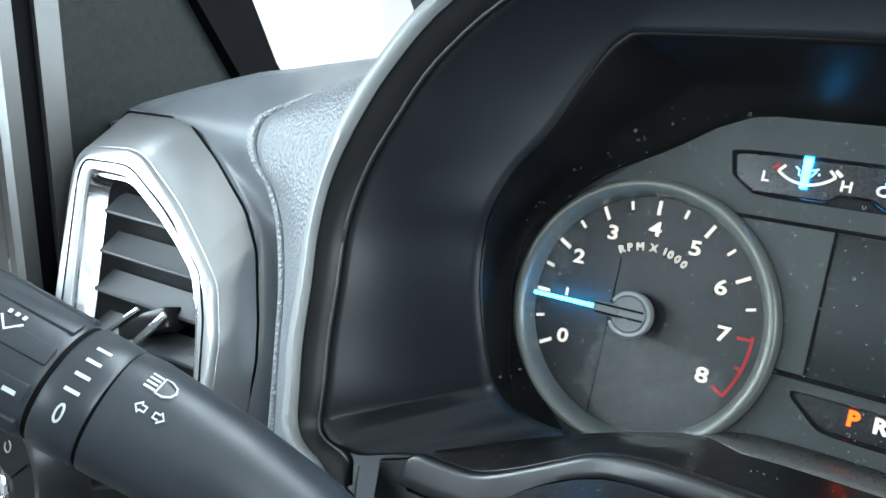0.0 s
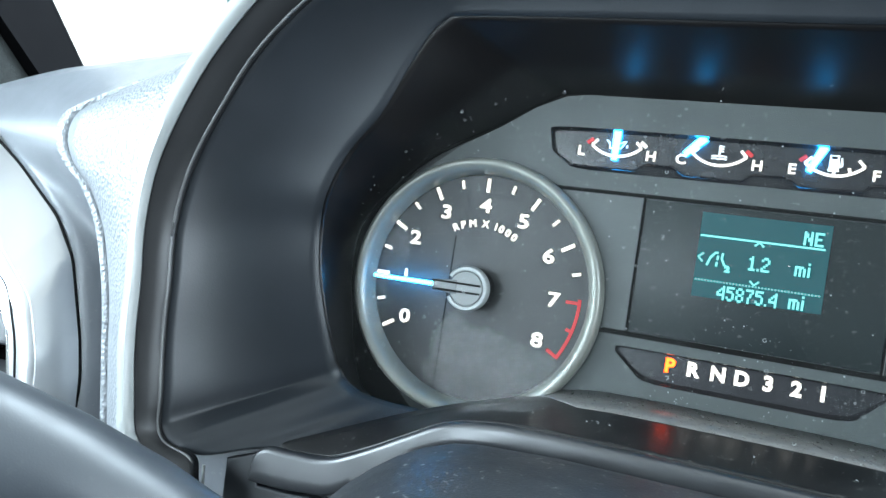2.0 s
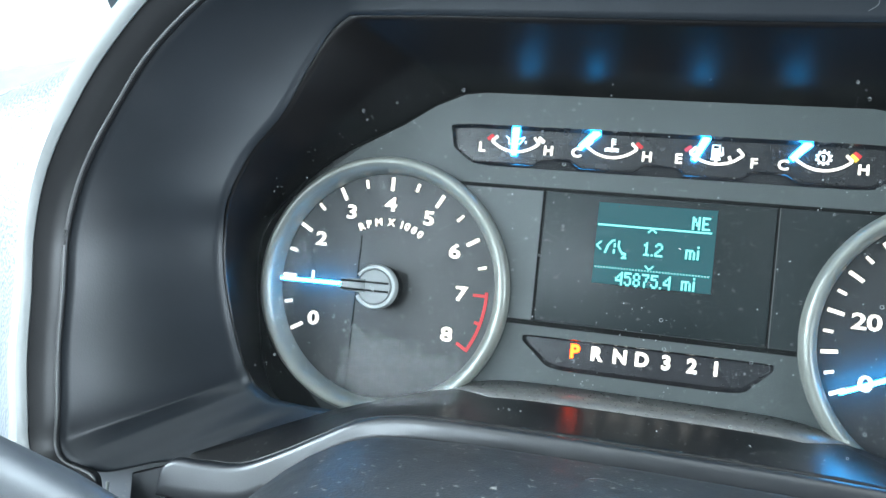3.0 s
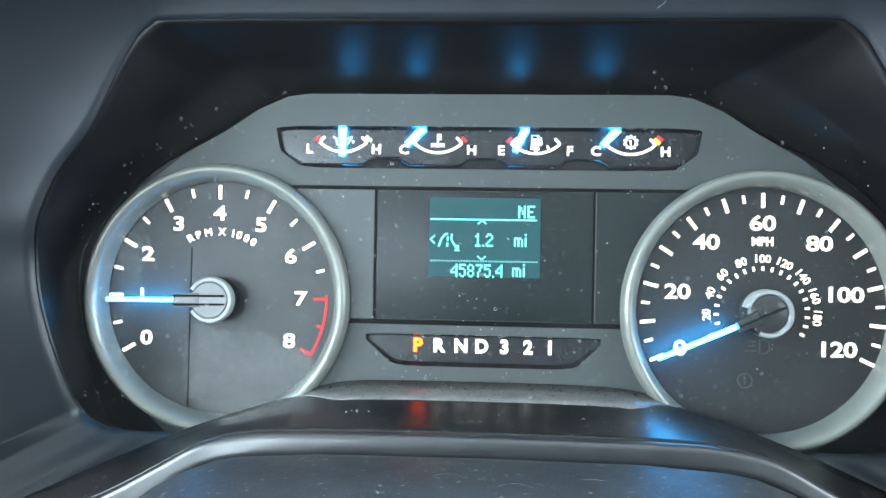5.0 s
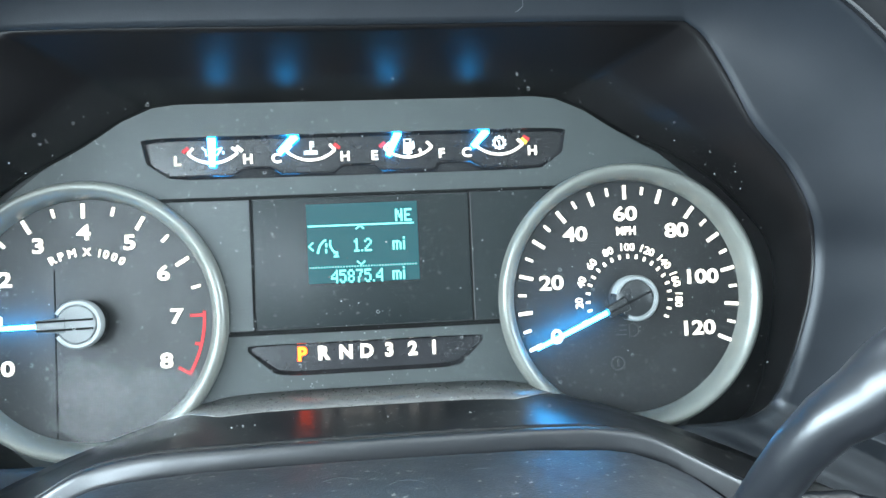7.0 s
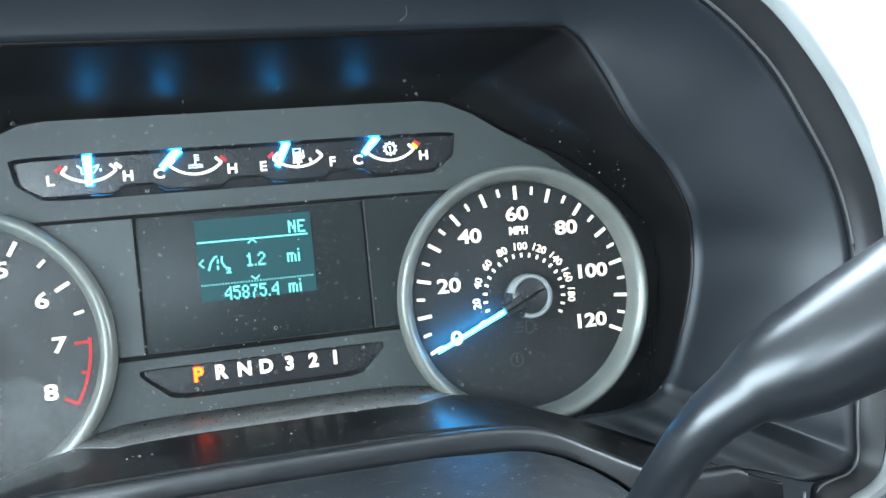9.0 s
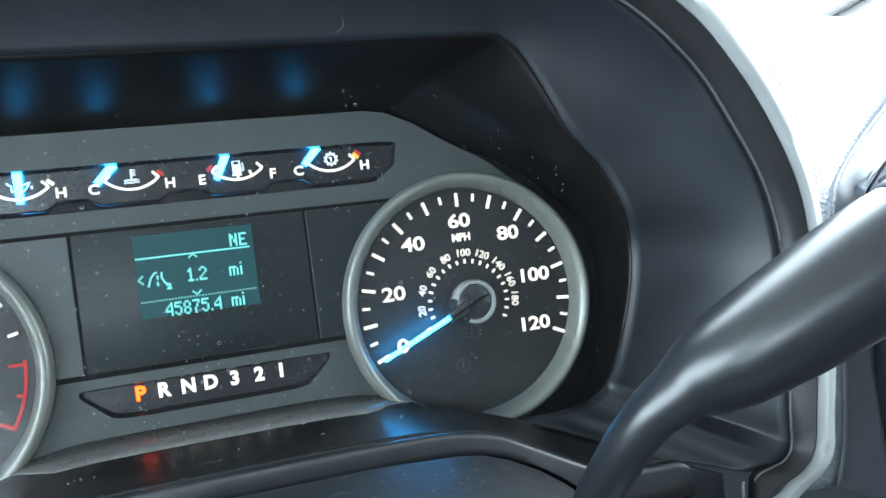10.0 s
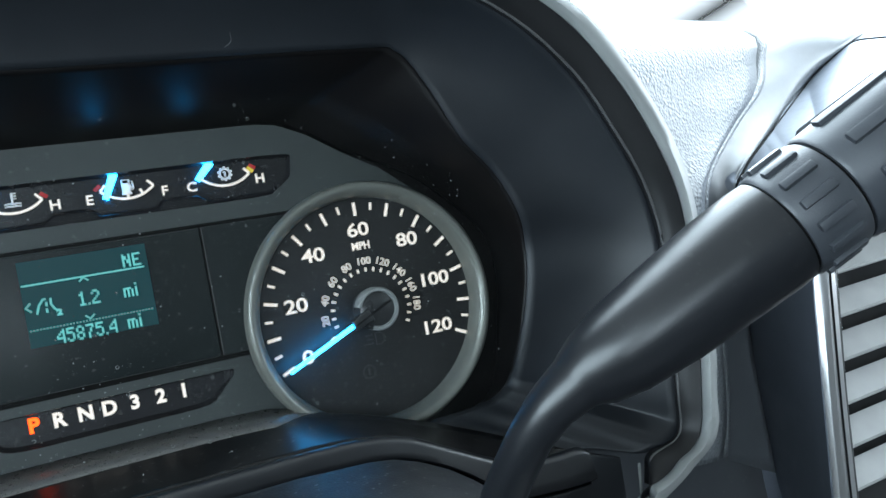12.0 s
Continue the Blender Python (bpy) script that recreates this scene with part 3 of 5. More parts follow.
# The top of the dashboard runs back to the foot of the windscreen.
crown = [(-0.62, 0.012, 0.030), (-0.4877, 0.006, 0.0485), (-0.389, 0.012, 0.0795), (-0.351, 0.020, 0.0890), (-0.265, 0.020, 0.1025), (-0.205, -0.030, 0.1040),
         (-0.187, -0.066, 0.1015), (-0.152, -0.067, 0.124), (-0.10, -0.067, 0.138), (0, -0.067, 0.143), (0.10, -0.067, 0.138), (0.152, -0.067, 0.124),
         (0.187, -0.066, 0.1015), (0.215, -0.036, 0.1085), (0.300, 0.018, 0.1265), (0.40, 0.012, 0.1190), (0.4600, 0.008, 0.1115), (0.56, 0.010, 0.105), (1.25, 0.010, 0.105)]
front = [lean_back(p) if p.x > 0.20 else set_back(p) if p.x < -0.24 else p for p in curve(crown, 5)]
rows = [[p + Vector((0, 0.012, -0.018)) for p in front], [p + Vector((0, 0.006, -0.005)) for p in front]]
for s in (0.08, 0.25, 0.5, 0.75, 1.0):
    rows.append([Vector((p.x, p.y + s * (0.50 - p.y), p.z - 0.005 + (0.120 - p.z) * s ** 0.6)) for p in front])
thicken(setting("dashboard_top", sheet(rows), DASH_TOP, "dark grey dusty dashboard top below the windscreen", "dashboard", 60), 0.002)
rows = [[Vector((x, y, z)) for x in (-0.62, -0.50, -0.30, 0.0, 0.3, 0.6, 1.25)] for y, z in ((0.060, 0.02), (0.055, -0.12), (0.055, -0.22), (0.12, -0.50), (0.25, -0.68))]
thicken(setting("dashboard_lower", sheet(rows), DASH, "dark grey lower dashboard panel", "dashboard", 60), 0.003)

# ---- instrument cluster ----
cluster = thing("instrument_cluster", (0, 0.004, 0), "dark instrument cluster with lit white dials and teal display", "instrument cluster")
rows = []
for s in (0, 0.06, 0.2, 0.4, 0.6, 0.8, 0.95, 1.0):
    rows.append([a.lerp(b, s) for a, b in zip(curve(wider(RECESS_OUT), 4), curve(wider(RECESS_IN), 4))])
thicken(part("recess_wall", sheet(rows), RECESS, cluster, "glossy black recess wall", 50), 0.0012)
part("back_plate", plate([(x * 1.01, z * 1.01) for x, _, z in wider(RECESS_IN)], 0.0030, 0.006), RECESS, cluster, "black back plate")

TC, SC = (-0.109, 0.0), (0.109, -0.0018)
TR, SR = (-0.1078, -0.0002), (0.1082, -0.0010)
mask_outline = [(-0.060, -0.0600), (-0.128, -0.0560), *[(x, z) for x, z in arc(-0.1078, 0, 0.0555, -145, -32, 16)],
                (-0.1225, 0.0587), (-0.1062, 0.0678), (-0.0925, 0.0768), (-0.0806, 0.0820), (-0.072, 0.0832)]
mask_outline = mask_outline + [(-x, z) for x, z in reversed(mask_outline)]
POD_OUT = rounded([(-0.0856, 0.0702), (0.0846, 0.0702), (0.0828, 0.0600), (0.0735, 0.0532), (-0.0740, 0.0532), (-0.0835, 0.0600)], 0.12, 3)
GEAR_OUT = rounded([(-0.0472, -0.0130), (0.0462, -0.0130), (0.0462, -0.0156), (0.0360, -0.0257), (-0.0357, -0.0257), (-0.0472, -0.0156)], 0.16, 3)
mask = part("mask", plate(mask_outline, -0.0030, 0.0012, 0.0,
                          [[(p[0], p[1]) for p in POD_OUT], [(p[0], p[1]) for p in GEAR_OUT], arc(*TR, 0.0495, 0, 354.375, 63), arc(*SR, 0.0508, 0, 354.375, 63)]), MASK, cluster, "charcoal grained face plate")


def sloped_frame(outline, grow, y0, y1):
    """The slanting wall round a sunken window."""
    cx = sum(p[0] for p in outline) / len(outline)
    cz = sum(p[1] for p in outline) / len(outline)
    inner = [Vector((cx + (p[0] - cx) * (1 - grow / abs(max(q[0] for q in outline) - cx)), y1, cz + (p[1] - cz) * (1 - grow / abs(max(q[1] for q in outline) - cz)))) for p in outline]
    outer = [Vector((p[0], y0, p[1])) for p in outline]
    return sheet([outer, [a.lerp(b, 0.1) for a, b in zip(outer, inner)], inner], True)


pod = part("gauge_window", plate([(p[0], p[1]) for p in POD_OUT], 0.0006, 0.0012), POD, cluster, "sunken black window for four small gauges")
part("window_edge", sloped_frame(POD_OUT, 0.0010, -0.0031, 0.0005), POD, pod, "glossy black sloping edge")
gear = part("gear_window", plate([(p[0], p[1]) for p in GEAR_OUT], 0.0006, 0.0012), POD, cluster, "sunken black window for the gear letters")
part("window_edge", sloped_frame(GEAR_OUT, 0.0009, -0.0031, 0.0005), POD, gear, "glossy black sloping edge")

# The two side panels and the display window between the dials, each with a dark joint round it.
part("joint", plate([(-0.0850, 0.0461), (0.0845, 0.0461), (0.0845, 0.0446), (-0.0850, 0.0446)], -0.0033, -0.0026), BLACK, mask)
part("joint", plate([(-0.0600, -0.0072), (0.0600, -0.0072), (0.0600, -0.0092), (-0.0600, -0.0092)], -0.0033, -0.0026), BLACK, mask)
left_panel = plate([(-0.0835, 0.0444), (-0.0444, 0.0444), (-0.0444, -0.0070), (-0.0575, -0.0070), *arc(-0.1078, 0, 0.0510, 98, 29.5, 12)], -0.0038, -0.0030)
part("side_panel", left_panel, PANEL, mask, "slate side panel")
right_panel = plate([(-x, z) for x, z in reversed([(-0.0835, 0.0444), (-0.0436, 0.0444), (-0.0436, -0.0070), (-0.0565, -0.0070), *arc(-0.1082, 0, 0.0522, 97.7, 31.7, 12)])], -0.0038, -0.0030)
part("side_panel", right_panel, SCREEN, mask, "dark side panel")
# The pale right-hand strip paints the highlight on the panel's edge.
for x, half, mat in ((-0.0440, 0.0005, BLACK), (0.0431, 0.0003, BLACK), (0.0435, 0.00018, FRAME)):
    part("joint", plate([(x - half, 0.0446), (x + half, 0.0446), (x + half, -0.0072), (x - half, -0.0072)], -0.00395, -0.0031), mat, mask)
display = part("display", plate([(-0.0436, 0.0444), (0.0428, 0.0444), (0.0428, -0.0070), (-0.0436, -0.0070)], -0.0036, -0.0030, 0.0003), SCREEN, cluster,
               "smoked display window")
part("screen", plate([(-0.0223, 0.0418), (0.0218, 0.0418), (0.0218, 0.0103), (-0.0223, 0.0103)], -0.0040, -0.0035), LCD_LIT, display, "lit teal screen")
Y_LCD = -0.0045


def ink(name, bm):
    return part(name, bm, LCD_INK, display)


DOTS = {"N": "1001 1101 1101 1011 1011 1001 1001", "E": "1111 1000 1000 1110 1000 1000 1111", "1": "010 110 010 010 010 010 111",
        "2": "0110 1001 0001 0010 0100 1000 1111", "4": "0001 0011 0101 1001 1111 0001 0001", "5": "1111 1000 1110 0001 0001 1001 0110",
        "7": "1111 0001 0010 0010 0100 0100 0100", "8": "0110 1001 1001 0110 1001 1001 0110", ".": "0 0 0 0 0 0 1",
        "m": "00000 00000 11110 10101 10101 10101 10101", "i": "1 0 1 1 1 1 1"}


def dots_text(text, cx, cz, w, h):
    """Dot-matrix writing on the screen: runs of lit cells, each w wide and h high."""
    wide = sum(len(DOTS[c].split()[0]) + 1 for c in text) - 1
    x, bits = cx - wide * w / 2, []
    for c in text:
        cells = DOTS[c].split()
        for r, row in enumerate(cells):
            for k, cell in enumerate(row):
                if cell == "1":
                    bits.append(box(x + (k + 0.5) * w, Y_LCD, cz + (3 - r) * h, w * 1.04, 0.0004, h * 1.02))
        x += (len(cells[0]) + 1) * w
    return join(*bits)


ink("heading", dots_text("NE", 0.0162, 0.0364, 0.00072, 0.00070))
ink("upper_line", stroke([(-0.0219, 0.0331), (0.0203, 0.0331)], 0.0006, Y_LCD))
ink("up_mark", stroke([(-0.0029, 0.0314), (-0.0013, 0.0328), (0.0003, 0.0314)], 0.0006, Y_LCD))
ink("down_mark", stroke([(-0.0029, 0.0186), (-0.0013, 0.0172), (0.0003, 0.0186)], 0.0006, Y_LCD))
ink("left_mark", stroke([(-0.0200, 0.0266), (-0.0217, 0.0250), (-0.0200, 0.0234)], 0.0006, Y_LCD))
ink("trip_distance", dots_text("1.2", -0.0004, 0.025, 0.0007, 0.00074))
ink("unit", dots_text("mi", 0.0139, 0.0251, 0.00070, 0.00072))
ink("odometer", dots_text("45875.4", -0.0032, 0.0128, 0.00066, 0.00074))
ink("unit", dots_text("mi", 0.0134, 0.0132, 0.00070, 0.00072))
dots = join(*[box(-0.0214 + 0.00110 * i, Y_LCD, 0.0166, 0.0005, 0.0004, 0.0005) for i in range(39)])
ink("dotted_line", dots)
ink("road_mark", join(stroke([(-0.0184, 0.0222), (-0.0174, 0.0252), (-0.0158, 0.0272), (-0.0148, 0.0273)], 0.0007, Y_LCD),
                      stroke([(-0.0132, 0.0273), (-0.0134, 0.0252), (-0.0124, 0.0232), (-0.0112, 0.0222)], 0.0007, Y_LCD),
                      stroke([(-0.0150, 0.0222), (-0.0150, 0.0238)], 0.0007, Y_LCD), stroke([(-0.0149, 0.0246), (-0.0148, 0.0262)], 0.0007, Y_LCD)))
ink("trip_number", letters("2", 0.0030, (-0.0111, Y_LCD, 0.0217), wide=1.2, bold=0.0002))

# Gear letters.
for text, x in (("P", -0.0263), ("R", -0.0177), ("N", -0.0090), ("D", -0.0006), ("3", 0.0084), ("2", 0.0179), ("I", 0.0266)):
    part("gear_letter", letters(text, 0.0074, (x, 0.0003, -0.0176), wide=0.98, bold=0.00028), AMBER_LIT if text == "P" else WHITE_LIT, gear,
         "lit amber letter P" if text == "P" else "lit white letter " + text)


# ---- dials ----
def dial(name, centre, ring_centre, ring_r, label):
    cx, cz = centre
    rx, rz = ring_centre
    face = part(name, lathe(cx, cz, [(0.00001, 0.0), (0.02, 0.0), (ring_r - 0.001, 0.0)], 96), DIAL, cluster, label)
    prof = [(ring_r + 0.0002, 0.0015), (ring_r, -0.0060), (ring_r - 0.0006, -0.0088), (ring_r - 0.0018, -0.0100), (ring_r - 0.0034, -0.0096),
            (ring_r - 0.0050, -0.0080), (ring_r - 0.0062, -0.0045), (ring_r - 0.0066, 0.0005)]
    part("ring", lathe(rx, rz, prof, 128), RING, face, "satin silver ring", 60)
    return face


def tick(face, cx, cz, angle, r0, r1, width, mat=None, y=-0.0002):
    a = radians(angle)
    bm = box(0, y, (r0 + r1) / 2, width, 0.0004, r1 - r0)
    bmesh.ops.transform(bm, matrix=Matrix.Translation((cx, 0, cz)) @ Matrix.Rotation(a, 4, "Y"), verts=bm.verts)
    return part("tick", bm, mat or WHITE_LIT, face)


def on_dial(cx, cz, r, angle):
    return cx + r * math.sin(radians(angle)), cz + r * math.cos(radians(angle))


cx, cz = TC
tach = dial("tachometer", TC, TR, 0.0540, "black engine speed dial with white figures")
for half in range(0, 15):
    angle = -120 + 15 * half
    if half % 2 == 0 and half < 14:
        tick(tach, cx, cz, angle, 0.0402, 0.0458, 0.0013)
    elif half < 14:
        tick(tach, cx, cz, angle, 0.0420, 0.0454, 0.0010)
for n in range(9):
    x, z = on_dial(cx, cz, 0.0345, -120 + 30 * n)
    if n == 1:
        part("numeral", stroke([(-0.1411, -0.0004), (-0.1411, 0.0026), (-0.1416, 0.0026)], 0.0011, -0.0002), WHITE_LIT, tach)
        continue
    part("numeral", letters(str(n), 0.0081, (x, -0.0002, z), wide=1.28, bold=0.00012), WHITE_LIT, tach)
part("red_zone", join(stroke(arc(cx, cz, 0.0450, 88, 121, 20), 0.0011, -0.0003), stroke([on_dial(cx, cz, 0.0395, 90), on_dial(cx, cz, 0.0450, 90)], 0.0011, -0.0004),
                      stroke([on_dial(cx, cz, 0.0425, 105), on_dial(cx, cz, 0.0450, 105)], 0.0011, -0.0004),
                      stroke([on_dial(cx, cz, 0.0400, 120.5), on_dial(cx, cz, 0.0450, 120.5)], 0.0011, -0.0004)), RED_LIT, tach, "lit red rev limit band")
word = []
for ch, a0 in zip("RPMX1000", (-27.5, -20.0, -11.0, 1.2, 11.5, 17.0, 24.0, 31.0)):
    x, z = on_dial(cx, cz, 0.0268, a0 + 1)
    word.append(letters(ch, 0.0044, (x, -0.0002, z), wide=1.0, bold=0.0, turn=a0))
part("caption", join(*word), WHITE_LIT, tach)

cx, cz = SC
speedo = dial("speedometer", SC, SR, 0.0549, "black road speed dial with white figures")
for k in range(0, 25):
    angle = -114.5 + 229.0 * k / 24
    if k % 2 == 0:
        tick(speedo, cx, cz, angle, 0.0415, 0.0472, 0.0013)
    else:
        tick(speedo, cx, cz, angle, 0.0436, 0.0468, 0.0010)
for n, r in ((0, 0.0345), (20, 0.0336), (40, 0.0352), (60, 0.0354), (80, 0.0352), (100, 0.0332), (120, 0.0328)):
    x, z = on_dial(cx, cz, r, -114.5 + 229.0 * n / 120)
    part("numeral", letters(str(n), 0.0082, (x, -0.0002, z), wide=1.28, bold=0.00012, spacing=0.97), WHITE_LIT, speedo)
part("caption", letters("MPH", 0.0047, (cx, -0.0002, 0.0264), wide=0.9, bold=0.00010), WHITE_LIT, speedo)
for k in range(1, 21):
    tick(speedo, cx, cz, -92.8 + 11.7 * (k - 2), 0.0167, 0.0184, 0.0008)
for n in range(0, 200, 20):
    a0 = -92.8 + 11.7 * (n / 10 - 2)
    x, z = on_dial(cx, cz, 0.0214, a0)
    part("small_numeral", letters(str(n), 0.0044, (x, -0.0002, z), wide=1.04, bold=0.0, turn=a0), WHITE_LIT, speedo)
# Unlit warning marks, only just to be seen.
part("lamp_mark", join(stroke([(0.1085, -0.0125), (0.1085, -0.0175), (0.1105, -0.0178), (0.1122, -0.0165), (0.1122, -0.0135), (0.1105, -0.0122)], 0.0005, -0.0002, closed=True),
                       *[stroke([(0.1040, -0.0130 - 0.0019 * i), (0.1072, -0.0130 - 0.0019 * i)], 0.0005, -0.0002) for i in range(3)]), FAINT, speedo, "unlit lamp mark")
part("brake_mark", join(stroke(arc(0.1030, -0.0285, 0.0028, 0, 345, 20), 0.0006, -0.0002, closed=True), box(0.1030, -0.0002, -0.0285, 0.0007, 0.0004, 0.0028)), FAINT, speedo,
     "unlit warning mark")
# Dark line painted on the lower tachometer face for a lens reflection's edge.
part("reflection_edge", stroke([(-0.1205, 0.0200), (-0.1208, -0.0100), (-0.1212, -0.0462)], 0.0004, -0.0002), BLACK, tach, "thin dark line drawn for a lens reflection's edge")

# ---- needles ----
Y_N = -0.0090


def needle(name, face, centre, angle, r0, r1, width, open_ring):
    cx, cz = centre
    m = Matrix.Translation((cx, 0, cz)) @ Matrix.Rotation(radians(angle), 4, "Y")

    def put(bm):
        bmesh.ops.transform(bm, matrix=m, verts=bm.verts)
        return bm

    blade = part(name, put(plate([(-width / 2, r0), (width / 2, r0), (width * 0.42, r1), (-width * 0.42, r1)], Y_N, Y_N + 0.0012, 0.0002)), NEEDLE_LIT, cluster, "ice blue lit needle")
    arm = put(join(plate([(-0.0030, 0.004), (0.0030, 0.004), (0.0022, r0 - 0.0001), (-0.0022, r0 - 0.0001)], Y_N - 0.0018, Y_N + 0.0012, 0.0005)))
    part("needle_arm", arm, HUB if not open_ring else HUB_DARK, blade, "dark grey needle root")
    if open_ring:
        prof = [(0.0093, Y_N + 0.004), (0.0093, Y_N - 0.0010), (0.0088, Y_N - 0.0016), (0.0077, Y_N - 0.0016), (0.0073, Y_N - 0.0008), (0.0073, Y_N + 0.004)]
        part("hub_ring", put(lathe(0, 0, prof, 64, 38, 322)), HUBRING, blade, "open satin grey hub ring", 50)
        part("hub", put(lathe(0, 0, [(0.0086, 0.0), (0.0080, Y_N), (0.0070, Y_N - 0.0006), (0.00001, Y_N - 0.0006)], 48)), HUB_DARK, blade, "dark hub")
        slit_mat = LINER
    else:
        part("hub_base", put(lathe(0, 0, [(0.0088, 0.0), (0.0086, Y_N + 0.0030)], 48)), BLACK, blade, "black hub base")
        prof = [(0.0090, Y_N + 0.0026), (0.0093, Y_N + 0.0022), (0.0093, Y_N - 0.0006), (0.0088, Y_N - 0.0014), (0.0076, Y_N - 0.0014), (0.0072, Y_N - 0.0006)]
        part("hub_ring", put(lathe(0, 0, prof, 64, 30, 330)), HUBRING, blade, "satin grey hub ring", 50)
        part("hub", put(lathe(0, 0, [(0.0074, Y_N + 0.0026), (0.0073, Y_N - 0.0010), (0.0068, Y_N - 0.0015), (0.00001, Y_N - 0.0015)], 48)), HUB, blade, "grey hub cap")
        slit_mat = BLACK
    end = -0.0066
    for x in (-0.0017, 0.0017) if not open_ring else (0.0,):
        part("hub_slit", put(box(x, Y_N - 0.0019, (r0 + end) / 2, 0.0008, 0.0006, r0 - end - 0.001)), slit_mat, blade)
    return blade


needle("tachometer_needle", tach, (-0.1090, -0.0008), -90.8, 0.0150, 0.0430, 0.0016, False)
needle("speedometer_needle", speedo, (0.1087, -0.0014), -114.0, 0.0130, 0.0452, 0.0017, True)

# ---- the four small gauges ----
Y_G = 0.0002


def glyph(kind, x, z):
    if kind == "oil":
        return join(stroke([(x - 0.0046, z + 0.0016), (x - 0.0030, z + 0.0003), (x - 0.0030, z - 0.0018), (x + 0.0018, z - 0.0018), (x + 0.0036, z + 0.0006)], 0.0006, Y_G),
                    stroke([(x - 0.0012, z + 0.0005), (x + 0.0014, z + 0.0005), (x + 0.0042, z + 0.0014)], 0.0006, Y_G), box(x + 0.0046, Y_G, z - 0.0008, 0.0007, 0.0004, 0.0011))
    if kind == "coolant":
        return join(box(x, Y_G, z + 0.0012, 0.0008, 0.0004, 0.0052), *[box(x + 0.0012, Y_G, z + 0.0034 - 0.0013 * i, 0.0017, 0.0004, 0.0005) for i in range(3)],
                    *[stroke([(x - 0.0038 + 0.0019 * i, z - 0.0020 - 0.0013 * k + (0.0004 if i % 2 else 0)) for i in range(5)], 0.0006, Y_G) for k in range(2)])
    if kind == "fuel":
        return join(stroke([(x - 0.0018, z + 0.0028), (x + 0.0012, z + 0.0028), (x + 0.0012, z - 0.0030), (x - 0.0018, z - 0.0030)], 0.0006, Y_G, closed=True),
                    box(x - 0.0003, Y_G, z - 0.0008, 0.0026, 0.0004, 0.0040), stroke([(x + 0.0012, z + 0.0010), (x + 0.0022, z - 0.0020), (x + 0.0028, z - 0.0012), (x + 0.0024, z + 0.0020)], 0.0005, Y_G),
                    box(x - 0.0003, Y_G, z - 0.0034, 0.0042, 0.0004, 0.0007))
    teeth = [box(*(lambda p: (p[0], Y_G, p[1]))(on_dial(x, z, 0.0033, 36 * i)), 0.0009, 0.0004, 0.0009, turn=Matrix.Rotation(radians(36 * i), 4, "Y")) for i in range(10)]
    return join(stroke(arc(x, z, 0.0026, 0, 345, 20), 0.0008, Y_G, closed=True), box(x, Y_G, z - 0.0002, 0.0007, 0.0004, 0.0026), box(x - 0.0004, Y_G, z + 0.0008, 0.0012, 0.0004, 0.0006), *teeth)


for kind, cx, marks, tip, foot in (("oil", -0.0585, "LH", (-0.0585, 0.0700), (-0.0585, 0.0585)), ("coolant", -0.0198, "CH", (-0.0254, 0.0700), (-0.0322, 0.0632)),
                                   ("fuel", 0.0196, "EF", (0.0156, 0.0700), (0.0113, 0.0608)), ("gearbox", 0.0573, "CH", (0.0520, 0.0700), (0.0460, 0.0635))):
    scale = arc(cx, 0.0742, 0.0140, 180 - 44, 180 + 44, 20)
    gauge = part("gauge_scale", stroke(scale, 0.0009, Y_G), WHITE_LIT, pod, "lit white curved gauge scale")
    for k, ch in ((-1, marks[0]), (1, marks[1])):
        part("letter", letters(ch, 0.0052, (cx + k * 0.0137, Y_G, 0.0614), wide=1.1, bold=0.0001), WHITE_LIT, gauge)
        a = 180 - k * 44
        tick(gauge, cx, 0.0742, a, 0.0110, 0.0140, 0.0009, y=Y_G)
        if kind == "oil" or (kind != "fuel" and k == 1) or (kind == "fuel" and k == -1):
            red = not (kind == "oil" and k == 1)
            extra = 6.5 if kind != "gearbox" else 12
            tick(gauge, cx, 0.0742, a - k * extra, 0.0122, 0.0150, 0.0013, RED_LIT if red else WHITE_LIT, Y_G)
        if kind == "gearbox" and k == 1:
            tick(gauge, cx, 0.0742, a - 5.5, 0.0120, 0.0150, 0.0016, YELLOW_LIT, Y_G)
    if kind == "fuel":
        for a in (180, 157):
            tick(gauge, cx, 0.0742, a, 0.0118, 0.0140, 0.0009, y=Y_G)
    mark = glyph(kind, cx, 0.0652)
    small = {"oil": 0.9, "coolant": 0.72, "fuel": 0.88, "gearbox": 0.78}[kind]
    bmesh.ops.transform(mark, matrix=Matrix.Translation((cx, 0, 0.0650)) @ Matrix.Diagonal((small, 1, small, 1)) @ Matrix.Translation((-cx, 0, -0.0652)), verts=mark.verts)
    part("gauge_mark", mark, WHITE_DIM, gauge)
    w = (Vector(tip) - Vector(foot)).normalized()
    o = Vector((-w.y, w.x)) * 0.00125
    f0, t0 = Vector(foot), Vector(tip)
    part("needle", plate([tuple(f0 - o * 0.85), tuple(f0 + o * 0.85), tuple(t0 + o * 1.2), tuple(t0 - o * 1.2)], -0.0018, -0.0006), NEEDLE_LIT, gauge, "ice blue lit needle")

# The scalloped lower wall of the gauge window.
wave = [(-0.0800, 0.0562), (-0.0760, 0.0549), (-0.0507, 0.0549), (-0.0462, 0.0577), (-0.0359, 0.0577), (-0.0313, 0.0549), (-0.0108, 0.0549), (-0.0070, 0.0577), (0.0050, 0.0577),
        (0.0088, 0.0549), (0.0292, 0.0549), (0.0326, 0.0577), (0.0446, 0.0577), (0.0491, 0.0549), (0.0730, 0.0549), (0.0775, 0.0566)]
foot_line = [(x, 0.0530) for x, _ in wave]
